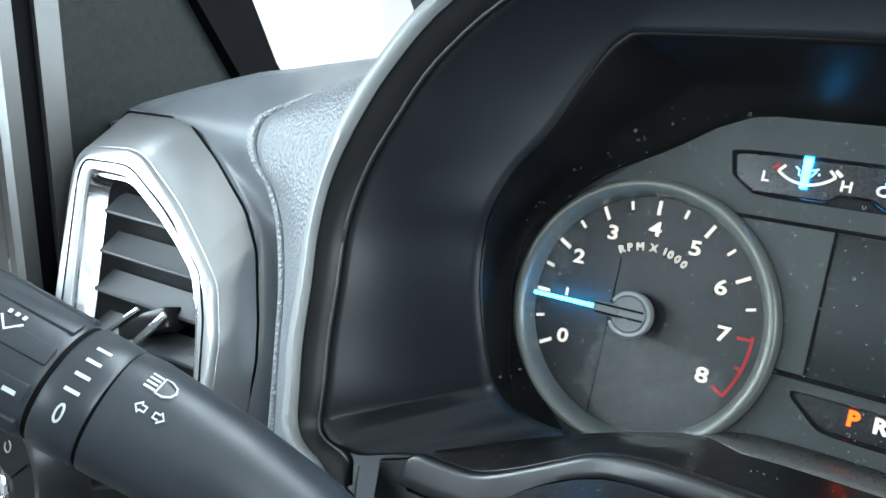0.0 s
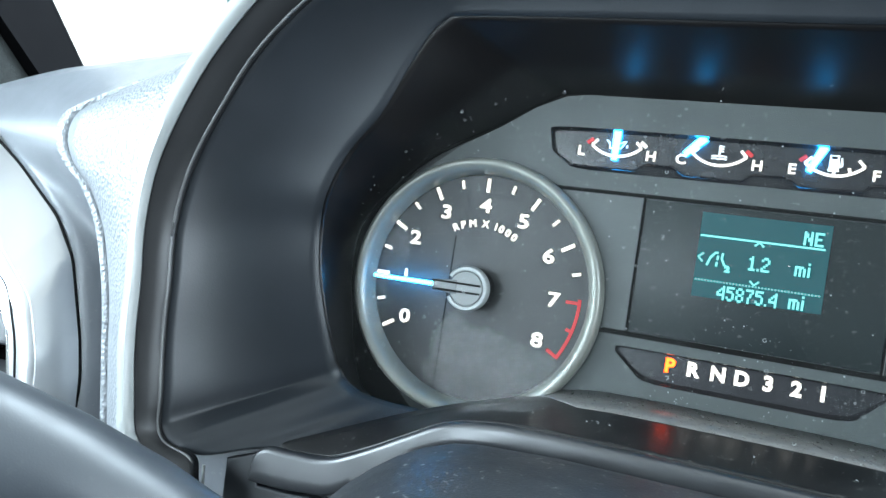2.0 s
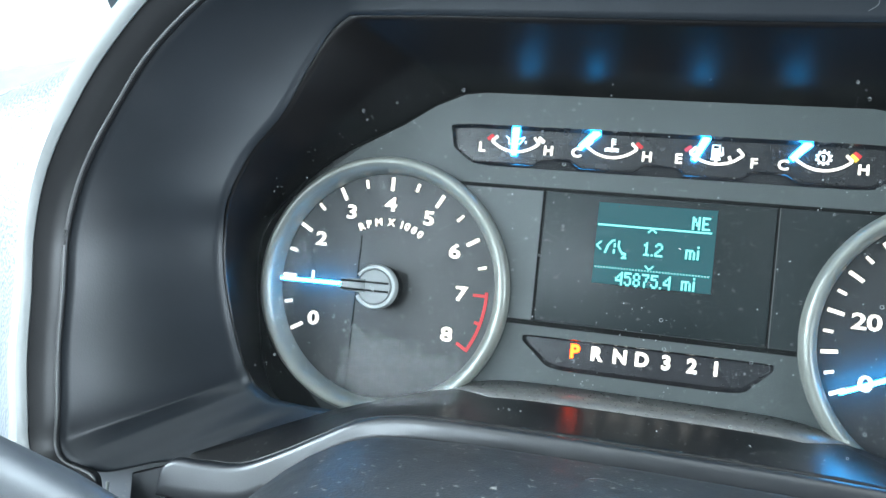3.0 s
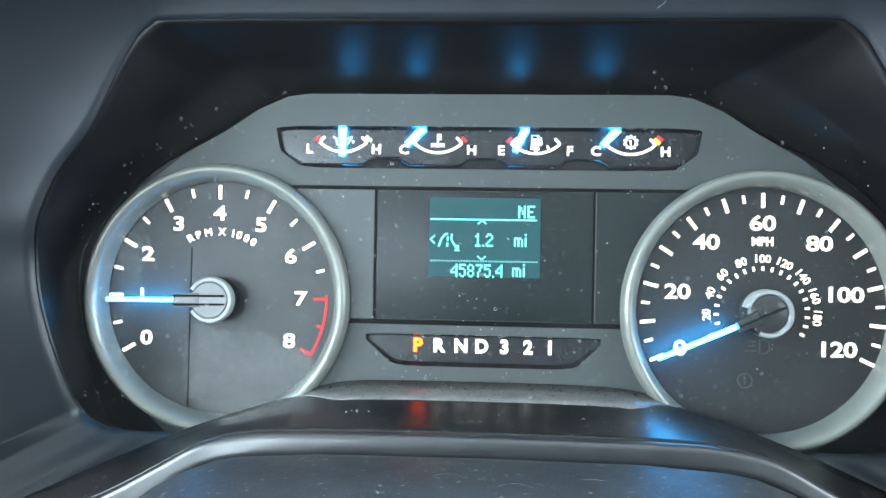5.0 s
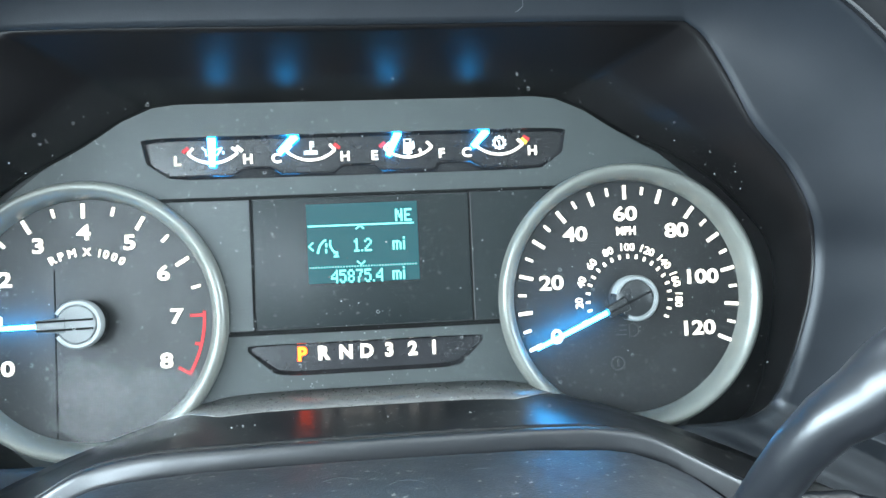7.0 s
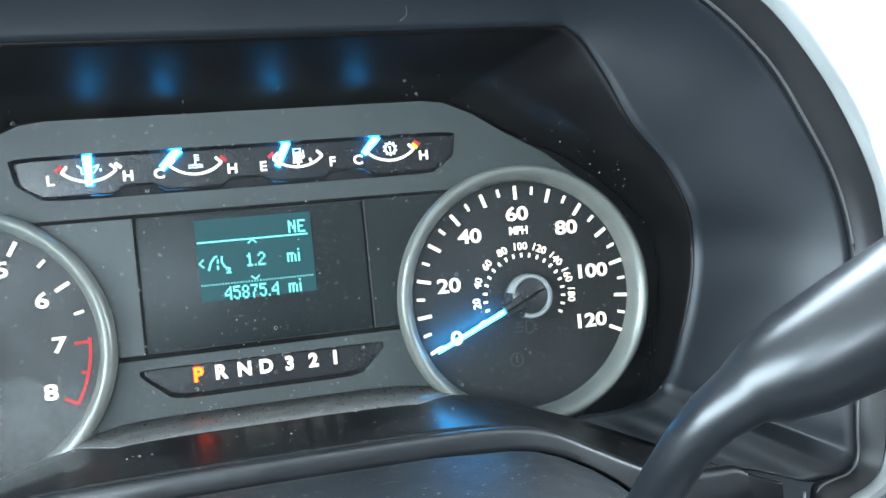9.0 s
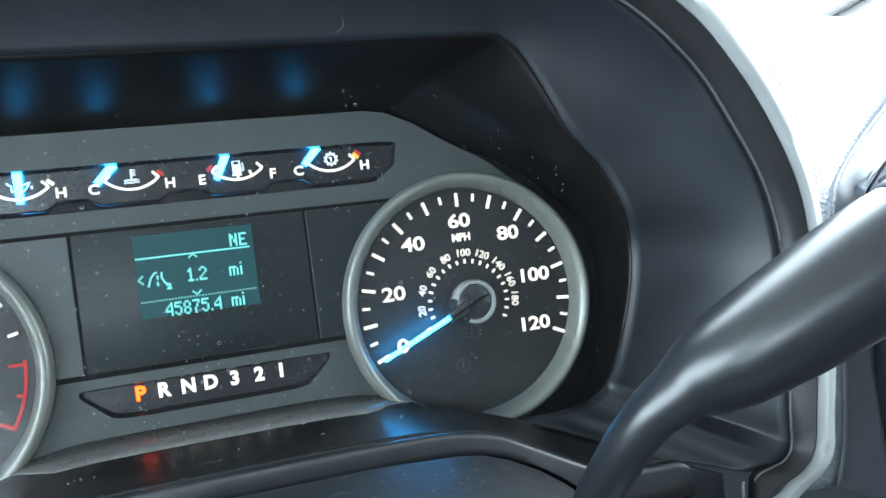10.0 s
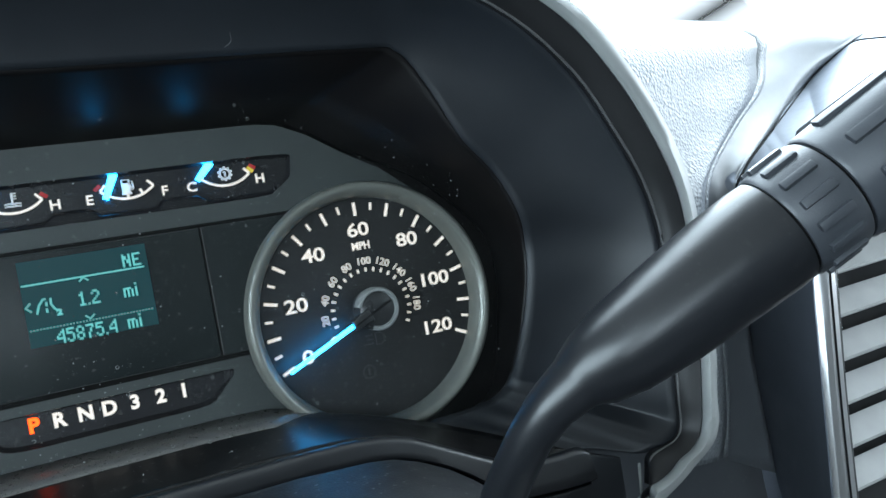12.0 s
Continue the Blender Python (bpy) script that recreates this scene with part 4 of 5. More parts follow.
lip_rows = [[Vector((x, 0.0004, z + 0.0007)) for x, z in wave], [Vector((x, -0.0014, z)) for x, z in wave], [Vector((x, -0.0021, z - 0.0003)) for x, z in wave],
            [Vector((x, -0.0024, z - 0.0009)) for x, z in wave], [Vector((x, -0.0030, z)) for x, z in foot_line]]
part("pod_lip", sheet(lip_rows), GLOSS, pod, "glossy black scalloped lower lip", 50)

# ---- ledge below the dials and the trim over the steering column ----
TRIM_L = [(-0.1705, -0.0745), (-0.157, -0.0722), (-0.141, -0.0707), (-0.127, -0.0645), (-0.111, -0.0555), (-0.096, -0.0474), (-0.080, -0.0440), (-0.065, -0.0430),
          (-0.035, -0.0426), (0, -0.0425)]
LEDGE_BACK = [(-0.1701, -0.0462, -0.0736), (-0.1615, -0.0420, -0.0699), (-0.1529, -0.0378, -0.0662), (-0.1344, -0.0287, -0.0582), (-0.1149, -0.0200, -0.0504),
              (-0.0980, -0.0120, -0.0450), (-0.0800, -0.0070, -0.0398), (-0.0650, -0.0045, -0.0350), (-0.0470, -0.0036, -0.0322), (0, -0.0036, -0.0318)]
ledge = thing("cluster_trim", (0, -0.045, -0.06), "dark satin plastic trim arching over the steering column", "dashboard trim")
trim_front, ledge_back = line(TRIM_L, -0.045, hood_line=False), curve(mirrored(LEDGE_BACK), 4)
thicken(part("ledge", sheet([[a.lerp(b, s) + Vector((0, 0, -0.0003)) for a, b in zip(ledge_back, trim_front)] for s in (0, 0.25, 0.5, 0.75, 0.94, 1.0)]), LEDGE, ledge, "smooth black ledge", 60), 0.0008)
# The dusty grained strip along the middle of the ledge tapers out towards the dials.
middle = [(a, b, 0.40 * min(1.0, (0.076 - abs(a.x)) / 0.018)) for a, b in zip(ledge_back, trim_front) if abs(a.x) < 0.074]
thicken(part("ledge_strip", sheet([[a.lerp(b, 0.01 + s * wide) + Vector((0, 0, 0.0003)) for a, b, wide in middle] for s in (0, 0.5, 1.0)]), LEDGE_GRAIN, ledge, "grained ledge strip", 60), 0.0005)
TRIM_TOP = [(-0.1730, -0.0815), (-0.1728, -0.0785), (-0.1720, -0.0757), (-0.1700, -0.0736), (-0.1660, -0.0724), (-0.157, -0.0722), (-0.141, -0.0707), (-0.127, -0.0645),
            (-0.111, -0.0555), (-0.096, -0.0474), (-0.080, -0.0440), (-0.065, -0.0430), (-0.035, -0.0426), (0, -0.0425)]
TRIM_FOOT = [(-0.1730, -0.0870), (-0.160, -0.0868), (-0.1500, -0.0858), (-0.1385, -0.0842), (-0.1295, -0.0790), (-0.1210, -0.0712), (-0.1108, -0.0636),
             (-0.1000, -0.0578), (-0.0880, -0.0535), (-0.065, -0.0520), (-0.035, -0.0515), (0, -0.0514)]
upper, lower = line(TRIM_TOP, 0, steps=5), line(TRIM_FOOT, 0, steps=5)
low_x, low_z = [p.x for p in lower], [p.z for p in lower]
columns = [(p.x, p.z, float(np.interp(p.x, low_x, low_z))) for p in upper]
rows = [[Vector((x, -0.0425, a - 0.0012)) for x, a, b in columns], [Vector((x, -0.0445, a - 0.0004)) for x, a, b in columns], [Vector((x, -0.0462, a)) for x, a, b in columns]]
for ang in (15, 30, 45, 60, 75, 90):
    bend = radians(ang)
    rows.append([Vector((x, -0.0470 - 0.0026 * math.sin(bend), a - min(0.0026, 0.4 * (a - b)) * (1 - math.cos(bend)))) for x, a, b in columns])
rows += [[Vector((x, -0.0502, b + 0.35 * (a - b))) for x, a, b in columns], [Vector((x, -0.0504, b + 0.0007)) for x, a, b in columns],
         [Vector((x, -0.0498, b)) for x, a, b in columns], [Vector((x, -0.0420, b)) for x, a, b in columns]]
rows = [[Vector((r[0].x + 0.0004, -0.0420, r[0].z)), *r, Vector((r[-1].x - 0.0004, -0.0420, r[-1].z))] for r in rows]
part("trim_front", sheet(rows), TRIM, ledge, "satin grey trim front", 50)

column = thing("steering_column_cover", (0, -0.10, -0.09), "dusty dark grey plastic steering column cover", "steering column")
DROP = [(0, 0), (0.05, 0.0004), (0.0805, 0.0024), (0.0915, 0.0064), (0.1014, 0.0119), (0.1107, 0.0189), (0.1185, 0.0262), (0.127, 0.036), (0.134, 0.050)]
dome = []
for y, wide, top in ((-0.050, 1.03, -0.0600), (-0.058, 1.02, -0.0512), (-0.064, 1.01, -0.0472), (-0.070, 1.0, -0.0452), (-0.076, 1.0, -0.0444), (-0.10, 0.98, -0.0458), (-0.14, 0.94, -0.0516), (-0.18, 0.90, -0.0605)):
    dome.append([Vector((0.134 * wide * u, y, top - float(np.interp(0.134 * abs(u), *zip(*DROP))))) for u in (i / 16 for i in range(-16, 17))])
thicken(part("upper_cover", sheet(dome), COLUMN, column, angle=60), 0.002)
part("lower_cover", box(0, -0.118, -0.125, 0.17, 0.13, 0.06, 0.012), COLUMN, column, "dark lower cover")



def on_dome(u, y):
    """A point on the column cover."""
    for a, b in zip(dome, dome[1:]):
        if b[0].y <= y <= a[0].y:
            f = (y - a[0].y) / (b[0].y - a[0].y)
            i = min(31, max(0, int((u + 1) * 16)))
            g = (u + 1) * 16 - i
            return a[i].lerp(a[i + 1], g).lerp(b[i].lerp(b[i + 1], g), f) + Vector((0, 0, 0.0010))
    return dome[0][16]


scratch_rng = random.Random(9)
for _ in range(6):
    u0, y0 = scratch_rng.uniform(-0.7, 0.7), scratch_rng.uniform(-0.125, -0.074)
    bend, length = scratch_rng.uniform(-0.004, 0.004), scratch_rng.uniform(0.04, 0.16)
    pts = [on_dome(u0 + length * (k / 8 - 0.5), y0 + bend * ((k / 4 - 1) ** 2)) for k in range(9)]
    part("scuff", tube(pts, [0.00003 + 0.00005 * scratch_rng.random() for _ in pts], 5), SCUFF, column, "pale scuff")
for start, end in (((0.0567, -0.0480, 0.1030), (0.0590, -0.0505, 0.1075)),):
    mid = (Vector(start) + Vector(end)) / 2 + Vector((0.0012, 0, -0.0006))
    part("scuff", tube(curve([start, mid, end], 4), [0.00010] * 9, 5), SCUFF, hood, "pale scuff")

# Lens: clear sheet with dust on it.


def lens_y(z):
    return -0.032 + 0.12 * (z + 0.045)


lens_edge = [p.copy() for p in curve(wider(RECESS_OUT), 4)]
lens_rows = [[Vector((x, lens_y(z), z)) for x, z in ((p.x * s, 0.02 + (p.z - 0.02) * s) for p in lens_edge)] for s in (1.0, 0.75, 0.5, 0.25, 0.001)]
lens = part("lens", sheet(lens_rows), LENS, cluster, "clear dusty plastic lens", 60)
lens.visible_shadow = False
rng = random.Random(4)
specks = bmesh.new()
for _ in range(1900):
    x, z = rng.uniform(-0.155, 0.155), rng.uniform(-0.040, 0.088)
    r = 0.00008 + 0.00026 * rng.random() ** 5
    if z > 0.068 and rng.random() < 0.7:
        continue
    sides = [specks.verts.new((x + r * math.cos(a) * rng.uniform(0.6, 1.3), lens_y(z) - 0.0006, z + r * math.sin(a) * rng.uniform(0.6, 1.3))) for a in (0, 1.2, 2.5, 3.8, 5.1)]
    specks.faces.new(sides)
for _ in range(200):
    x, z, r = rng.uniform(-0.150, 0.150), rng.uniform(-0.040, 0.092), 0.0003 + 0.0004 * rng.random() ** 3
    y = lens_y(z) - 0.0006
    for k in range(10):
        if rng.random() < 0.75:
            q = [(r * f * math.sin(a), r * f * math.cos(a)) for f, a in ((1, k * 0.628), (1, (k + 1) * 0.628), (0.72, (k + 1) * 0.628), (0.72, k * 0.628))]
            specks.faces.new([specks.verts.new((x + a, y, z + b)) for a, b in q])
dust = part("dust_specks", specks, DUST, lens, "pale dust specks")
tagged(dust, kind="stuff")


# ---- air vents ----
def deepen(bm, front, rear=None):
    """Moves the driver's side vent back; between front and rear depth the shift fades out."""
    for v in bm.verts:
        w = 1.0 if rear is None else min(1.0, max(0.0, (rear - v.co.y) / (rear - front)))
        v.co = set_back(v.co, 0.062 * w)
    return bm


def vent(name, inner, outer, back, slats, tab, label, side_mat):
    at = outer[1]
    left = at[0] < 0

    def set_in(bm):
        return deepen(bm, -0.0645) if left else bm

    v = thing(name, (at[0], -0.03, at[1] - 0.08), label, "air vent", "dashboard air vents")
    ro, ri, rb = rounded(outer, 0.24, 5), rounded(inner, 0.20, 5), rounded(back, 0.16, 5)
    cxo = sum(p[0] for p in outer) / len(outer)
    czo = sum(p[1] for p in outer) / len(outer)

    def grow(points, d, y):
        return [Vector((p[0] + d * (1 if p[0] > cxo else -1) * min(1, abs(p[0] - cxo) / 0.03), y, p[1] + d * (1 if p[1] > czo else -1) * min(1, abs(p[1] - czo) / 0.03))) for p in points]

    rows = [grow(ri, 0.0030, -0.0640), grow(ri, 0.0040, -0.0662), [a.lerp(b, 0.6) for a, b in zip(grow(ri, 0.004, -0.0675), grow(ro, 0, -0.0675))],
            grow(ro, -0.0040, -0.0680), grow(ro, -0.0012, -0.0672), grow(ro, 0.0006, -0.0645)]
    last = grow(ro, 0.0006, -0.0645)
    even(thicken(part("surround", set_in(sheet(rows, True)), SILVER, v, "satin silver surround", 40), 0.001))
    rows = [grow(ro, 0.0004, -0.0652), last]
    rear, flange = [Vector((b[0], 0.0005, b[1])) for b in rb], grow(rb, 0.006 if at[0] > 0 else 0.003, 0.0042)
    shift = lean_back if at[0] > 0 else set_back
    rear, flange = [shift(p) for p in rear], [shift(p) for p in flange]
    for s in (0.1, 0.4, 0.7, 0.95, 1.0):
        rows.append([a.lerp(b, s) for a, b in zip(last, rear)])
    rows.append(flange)
    even(thicken(part("side_face", deepen(sheet(rows, True), -0.0645, 0.0185) if left else sheet(rows, True), side_mat, v, "smooth side of the surround", 40), 0.001))
    part("seam", tube([p + Vector((0, -0.0013, 0)) for p in rear + rear[:1]], [0.0009] * (len(rb) + 1), 6), BLACK, v, "dark seam")
    joint = [a.lerp(b, 0.38) for a, b in zip(grow(ri, 0.004, -0.0675), grow(ro, 0, -0.0680))]
    part("bezel_joint", set_in(tube(joint + joint[:1], [0.00055] * (len(joint) + 1), 6)), LINER, v, "fine dark joint")
    part("inner_edge", set_in(sheet([grow(ri, 0.0026, -0.0635), grow(ri, 0.0022, -0.0650), grow(ri, 0.0006, -0.0652), grow(ri, 0.0, -0.0630), grow(ri, -0.0004, -0.056), grow(ri, -0.0008, -0.0535)], True)), CHROME, v, "bright inner edge", 40)
    part("liner", set_in(sheet([grow(ri, -0.0004, -0.054), grow(ri, -0.0060, -0.0445), grow(ri, -0.020, -0.040), [Vector((cxo, -0.038, czo))] * len(ri)], True)), LINER, v, "black vent duct")
    for x0, x1, z0, z1, tilt in slats:
        row = []
        for y, dz in ((-0.0555, -0.0008), (-0.0563, 0.0), (-0.0563, 0.0012), (-0.0552, 0.0020), (-0.047, 0.0016 + tilt), (-0.047, tilt - 0.0006), (-0.0555, -0.0008)):
            row.append([Vector((x0 + (x1 - x0) * s, y, z0 + (z1 - z0) * s + dz - 0.0006)) for s in (0, 0.5, 1)])
        part("slat", set_in(sheet(row)), SLAT_SHADED if x0 < 0 else SLAT_DAYLIT, v, "grey-edged slat")
    if tab:
        tilt = Matrix.Rotation(radians(-24), 4, "Y")
        part("tab", set_in(box(tab[0] + 0.004, tab[1] + 0.006, tab[2] - 0.002, 0.040, 0.020, 0.0115, 0.003, turn=tilt)), GLOSS, v, "glossy black adjuster tab")
        part("tab_edge", set_in(box(tab[0] - 0.010, tab[1] - 0.0045, tab[2] - 0.004, 0.030, 0.003, 0.0024, 0.0009, turn=Matrix.Rotation(radians(-38), 4, "Y"))), CHROME, v, "bright tab edge")
        part("tab_edge", set_in(box(tab[0] + 0.014, tab[1] - 0.0045, tab[2] - 0.002, 0.028, 0.003, 0.0036, 0.0011, turn=Matrix.Rotation(radians(-44), 4, "Y"))), CHROME, v, "bright tab edge")
    return v


V_IN = [(-0.4036, 0.0055), (-0.3642, 0.0063), (-0.3365, -0.0072), (-0.3200, -0.0175), (-0.3045, -0.0290), (-0.2960, -0.0469), (-0.2890, -0.0760), (-0.2870, -0.1140),
        (-0.3760, -0.1475), (-0.3894, -0.1430), (-0.3950, -0.0709)]
V_OUT = [(-0.4196, 0.0195), (-0.3620, 0.0242), (-0.3230, 0.0022), (-0.3012, -0.0153), (-0.2850, -0.0300), (-0.2767, -0.0538), (-0.2751, -0.0749), (-0.2752, -0.1240),
         (-0.3786, -0.1640), (-0.4020, -0.1540), (-0.4137, -0.0644)]
V_BACK = [(-0.4877, 0.0472), (-0.4169, 0.0485), (-0.3822, 0.0275), (-0.3488, 0.0019), (-0.3338, -0.0186), (-0.3216, -0.0573), (-0.3169, -0.0796), (-0.3167, -0.1350),
          (-0.4300, -0.1950), (-0.4650, -0.1800), (-0.4800, -0.0500)]
vent("side_vent", V_IN, V_OUT, V_BACK,
     [(-0.3985, -0.3290, -0.0125, -0.0118, 0.0105), (-0.3960, -0.3030, -0.0345, -0.0325, 0.0105), (-0.3945, -0.2945, -0.0560, -0.0530, 0.0105),
      (-0.3925, -0.2910, -0.0790, -0.0745, 0.0105), (-0.3905, -0.2890, -0.1010, -0.0960, 0.0105), (-0.3900, -0.2880, -0.1230, -0.1170, 0.0105)],
     (-0.3420, -0.0600, -0.0600), "satin silver framed side air vent, slats darkened as in shade", SILVER)
R_IN = [(0.4700, 0.0150), (0.3600, 0.0150), (0.3420, 0.0080), (0.3330, 0.0020), (0.3260, -0.0070), (0.3200, -0.0195), (0.3122, -0.0835), (0.3080, -0.1450), (0.3300, -0.1600), (0.4600, -0.1600), (0.4700, -0.0709)]
R_OUT = [(0.4900, 0.0330), (0.3520, 0.0330), (0.3290, 0.0180), (0.3170, 0.0060), (0.3085, -0.0080), (0.3026, -0.0272), (0.2970, -0.0798), (0.2905, -0.1500), (0.3150, -0.1760), (0.4750, -0.1760), (0.4900, -0.0709)]
R_BACK = [(0.5200, 0.1020), (0.4421, 0.1020), (0.4030, 0.0840), (0.3577, 0.0480), (0.3440, 0.0370), (0.3301, 0.0226), (0.3232, -0.0752), (0.3266, -0.1500), (0.3400, -0.1900), (0.5100, -0.1900), (0.5200, -0.0700)]
vent("centre_vent", R_IN, R_OUT, R_BACK,
     [(0.3210 - 0.0026 * i, 0.4640, -0.0060 - 0.0213 * i, -0.0020 - 0.0213 * i, 0.0095) for i in range(7)], None, "satin silver framed centre air vent, slats paled as in daylight", SIDE_SHADED)


# ---- stalk and shift lever ----
def along(a, b, s):
    return Vector(a).lerp(Vector(b), s)


def ribs(parent, a, b, s0, s1, radius, angles, width, mat, label):
    """Raised grips along a bar from a to b."""
    a, b = Vector(a), Vector(b)
    way = (b - a).normalized()
    side = way.cross(Vector((0, 0, 1))).normalized()
    top = side.cross(way).normalized()
    for ang in angles:
        out = math.cos(radians(ang)) * top + math.sin(radians(ang)) * side
        across = way.cross(out)
        mid = a.lerp(b, (s0 + s1) / 2) + out * radius
        m = Matrix((way, across, out)).transposed().to_4x4()
        m.translation = mid
        bm = box(0, 0, 0, (s1 - s0) * (b - a).length, width, 0.0024, 0.0007)
        bmesh.ops.transform(bm, matrix=m, verts=bm.verts)
        part("grip_rib", bm, mat, parent, label)


def on_bar(a, b, s, radius, aim):
    """A frame on the side of a bar that faces the point aim: x along the bar, z outward."""
    a, b, aim = Vector(a), Vector(b), Vector(aim)
    way = (b - a).normalized()
    p = a.lerp(b, s)
    out = aim - p
    out = (out - way * out.dot(way)).normalized()
    m = Matrix((way, out.cross(way), out)).transposed().to_4x4()
    m.translation = p + out * radius
    return m


stalk = thing("indicator_stalk", (-0.07, -0.115, -0.085), "black plastic indicator stalk with wiper dial and white symbols", "control stalk")
S0 = Vector((-0.0700, -0.1080, -0.0900))
SEAM1, SEAM2 = Vector((-0.1880, -0.1888, -0.0389)), Vector((-0.1770, -0.1815, -0.0430))
part("stalk_arm", tube([(-0.0700, -0.1080, -0.0980), (-0.0950, -0.1240, -0.0860), (-0.1150, -0.1380, -0.0745), (-0.1350, -0.1525, -0.0620), (-0.1520, -0.1640, -0.0535), SEAM2 + Vector((0.004, 0.0028, -0.0014)), SEAM2],
                       [0.0085, 0.0095, 0.0120, 0.0142, 0.0156, 0.0168, 0.0166], 40), STALK, stalk, "smooth tapered arm", 50)
step = (SEAM1 - SEAM2)
part("seam_ring", tube([SEAM2 - step * 0.02, SEAM2 + step * 0.06], [0.0160, 0.0160], 40), BLACK, stalk, "dark seam")
dial_ring = part("wiper_dial", tube([SEAM2 + step * 0.05, SEAM2 + step * 0.12, SEAM2 + step * 0.9, SEAM2 + step * 0.97], [0.0164, 0.0169, 0.0169, 0.0164], 40), STALK, stalk, "wiper speed dial", 50)
part("seam_ring", tube([SEAM1 - step * 0.04, SEAM1 + step * 0.10], [0.0160, 0.0160], 40), BLACK, stalk, "dark seam")
tip = SEAM1 + (SEAM1 - SEAM2).normalized() * 0.045
tip_part = part("stalk_tip", tube([SEAM1 + step * 0.08, along(SEAM1, tip, 0.08), along(SEAM1, tip, 0.85), along(SEAM1, tip, 0.97), tip], [0.0162, 0.0170, 0.0174, 0.0160, 0.0110], 40), STALK, stalk, "grooved stalk tip", 50)
EYE = (-0.004, -0.302, 0.026)
for k, ang in enumerate((-70, -35, 0, 35, 70, 105)):
    m = on_bar(SEAM1, tip, 0.42, 0.0166, EYE)
    axis = (tip - SEAM1).normalized()
    turn = Matrix.Translation(along(SEAM1, tip, 0.42)) @ Matrix.Rotation(radians(ang + 12), 4, axis) @ Matrix.Translation(-along(SEAM1, tip, 0.42))
    bm = box(0, 0, 0, 0.034, 0.0052, 0.0022, 0.0009)
    bmesh.ops.transform(bm, matrix=turn @ m, verts=bm.verts)
    part("grip_rib", bm, STALK, tip_part, "raised grip rib")


def on_stalk(name, bm, a, b, s, radius, ang, mat, parent, label=""):
    """Print laid on the bar, turned by ang round it; bm is drawn flat in x and z, facing -y."""
    axis = (Vector(b) - Vector(a)).normalized()
    mid = along(a, b, s)
    turn = Matrix.Translation(mid) @ Matrix.Rotation(radians(ang), 4, axis) @ Matrix.Translation(-mid)
    half = (min(v.co.y for v in bm.verts) + max(v.co.y for v in bm.verts)) / 2
    front = [v.co.y < half for v in bm.verts]
    k = -1 if Vector(b).x < Vector(a).x and parent is not stalk else 1
    flat = Matrix(((k, 0, 0, 0), (0, 0, k, 0), (0, -1, 0, 0), (0, 0, 0, 1)))
    bmesh.ops.transform(bm, matrix=turn @ on_bar(a, b, s, radius, EYE) @ flat, verts=bm.verts)
    for v, proud in zip(bm.verts, front):
        foot = mid + axis * (v.co - mid).dot(axis)
        v.co = foot + (v.co - foot).normalized() * (radius + (0.00015 if proud else -0.0003))
    return part(name, bm, mat, parent, label)


arrow = [(-0.0036, 0), (-0.0014, 0.0022), (-0.0014, 0.0011), (0.0008, 0.0011), (0.0008, -0.0011), (-0.0014, -0.0011), (-0.0014, -0.0022)]
on_stalk("arrow_mark", join(stroke([(0.64 * x - 0.0017, 0.64 * z) for x, z in arrow], 0.00046, 0, closed=True), stroke([(-0.64 * x + 0.0017, 0.64 * z) for x, z in arrow], 0.00046, 0, closed=True)),
         SEAM2, S0, 0.078, 0.0170, -12, PRINT, stalk, "white arrows")
lamp = join(stroke([(-0.0004, 0.0027), (-0.0004, -0.0027), (0.0016, -0.0027), (0.0034, -0.0016), (0.0040, 0), (0.0034, 0.0016), (0.0016, 0.0027)], 0.00046, 0, closed=True),
            *[box(-0.0024, 0, 0.0022 - 0.00147 * i, 0.0030, 0.0004, 0.0006) for i in range(4)])
on_stalk("lamp_mark", lamp, SEAM2, S0, 0.066, 0.0172, -37, PRINT, stalk, "white headlamp mark")
on_stalk("dial_figure", letters("0", 0.0078, (0, 0, 0), wide=0.66, bold=0.0, turn=0), SEAM2, SEAM1, 0.50, 0.0170, -23, PRINT, dial_ring, "white figure 0")
for k in range(4):
    on_stalk("dial_mark", box(0, 0, 0, 0.0040, 0.0004, 0.0009), SEAM2, SEAM1, 0.50, 0.0170, -3 + 14 * k, PRINT, dial_ring)
on_stalk("wiper_mark", join(stroke([(-0.003, 0.001), (0.0, -0.002), (0.003, 0.001)], 0.0006, 0), *[box(-0.002 + 0.002 * i, 0, 0.0028, 0.0008, 0.0004, 0.0012) for i in range(3)]),
         SEAM1, tip, 0.34, 0.0178, 20, PRINT, tip_part, "white wiper mark")
on_stalk("wiper_mark", box(0, 0, 0, 0.0035, 0.0004, 0.0012), SEAM1, tip, 0.13, 0.0176, -25, PRINT, tip_part, "white dash mark")

lever = thing("shift_lever", (0.075, -0.13, -0.10), "black plastic column shift lever with ribbed grey knob", "shift lever")
L1 = Vector((0.1638, -0.1735, 0.0115))
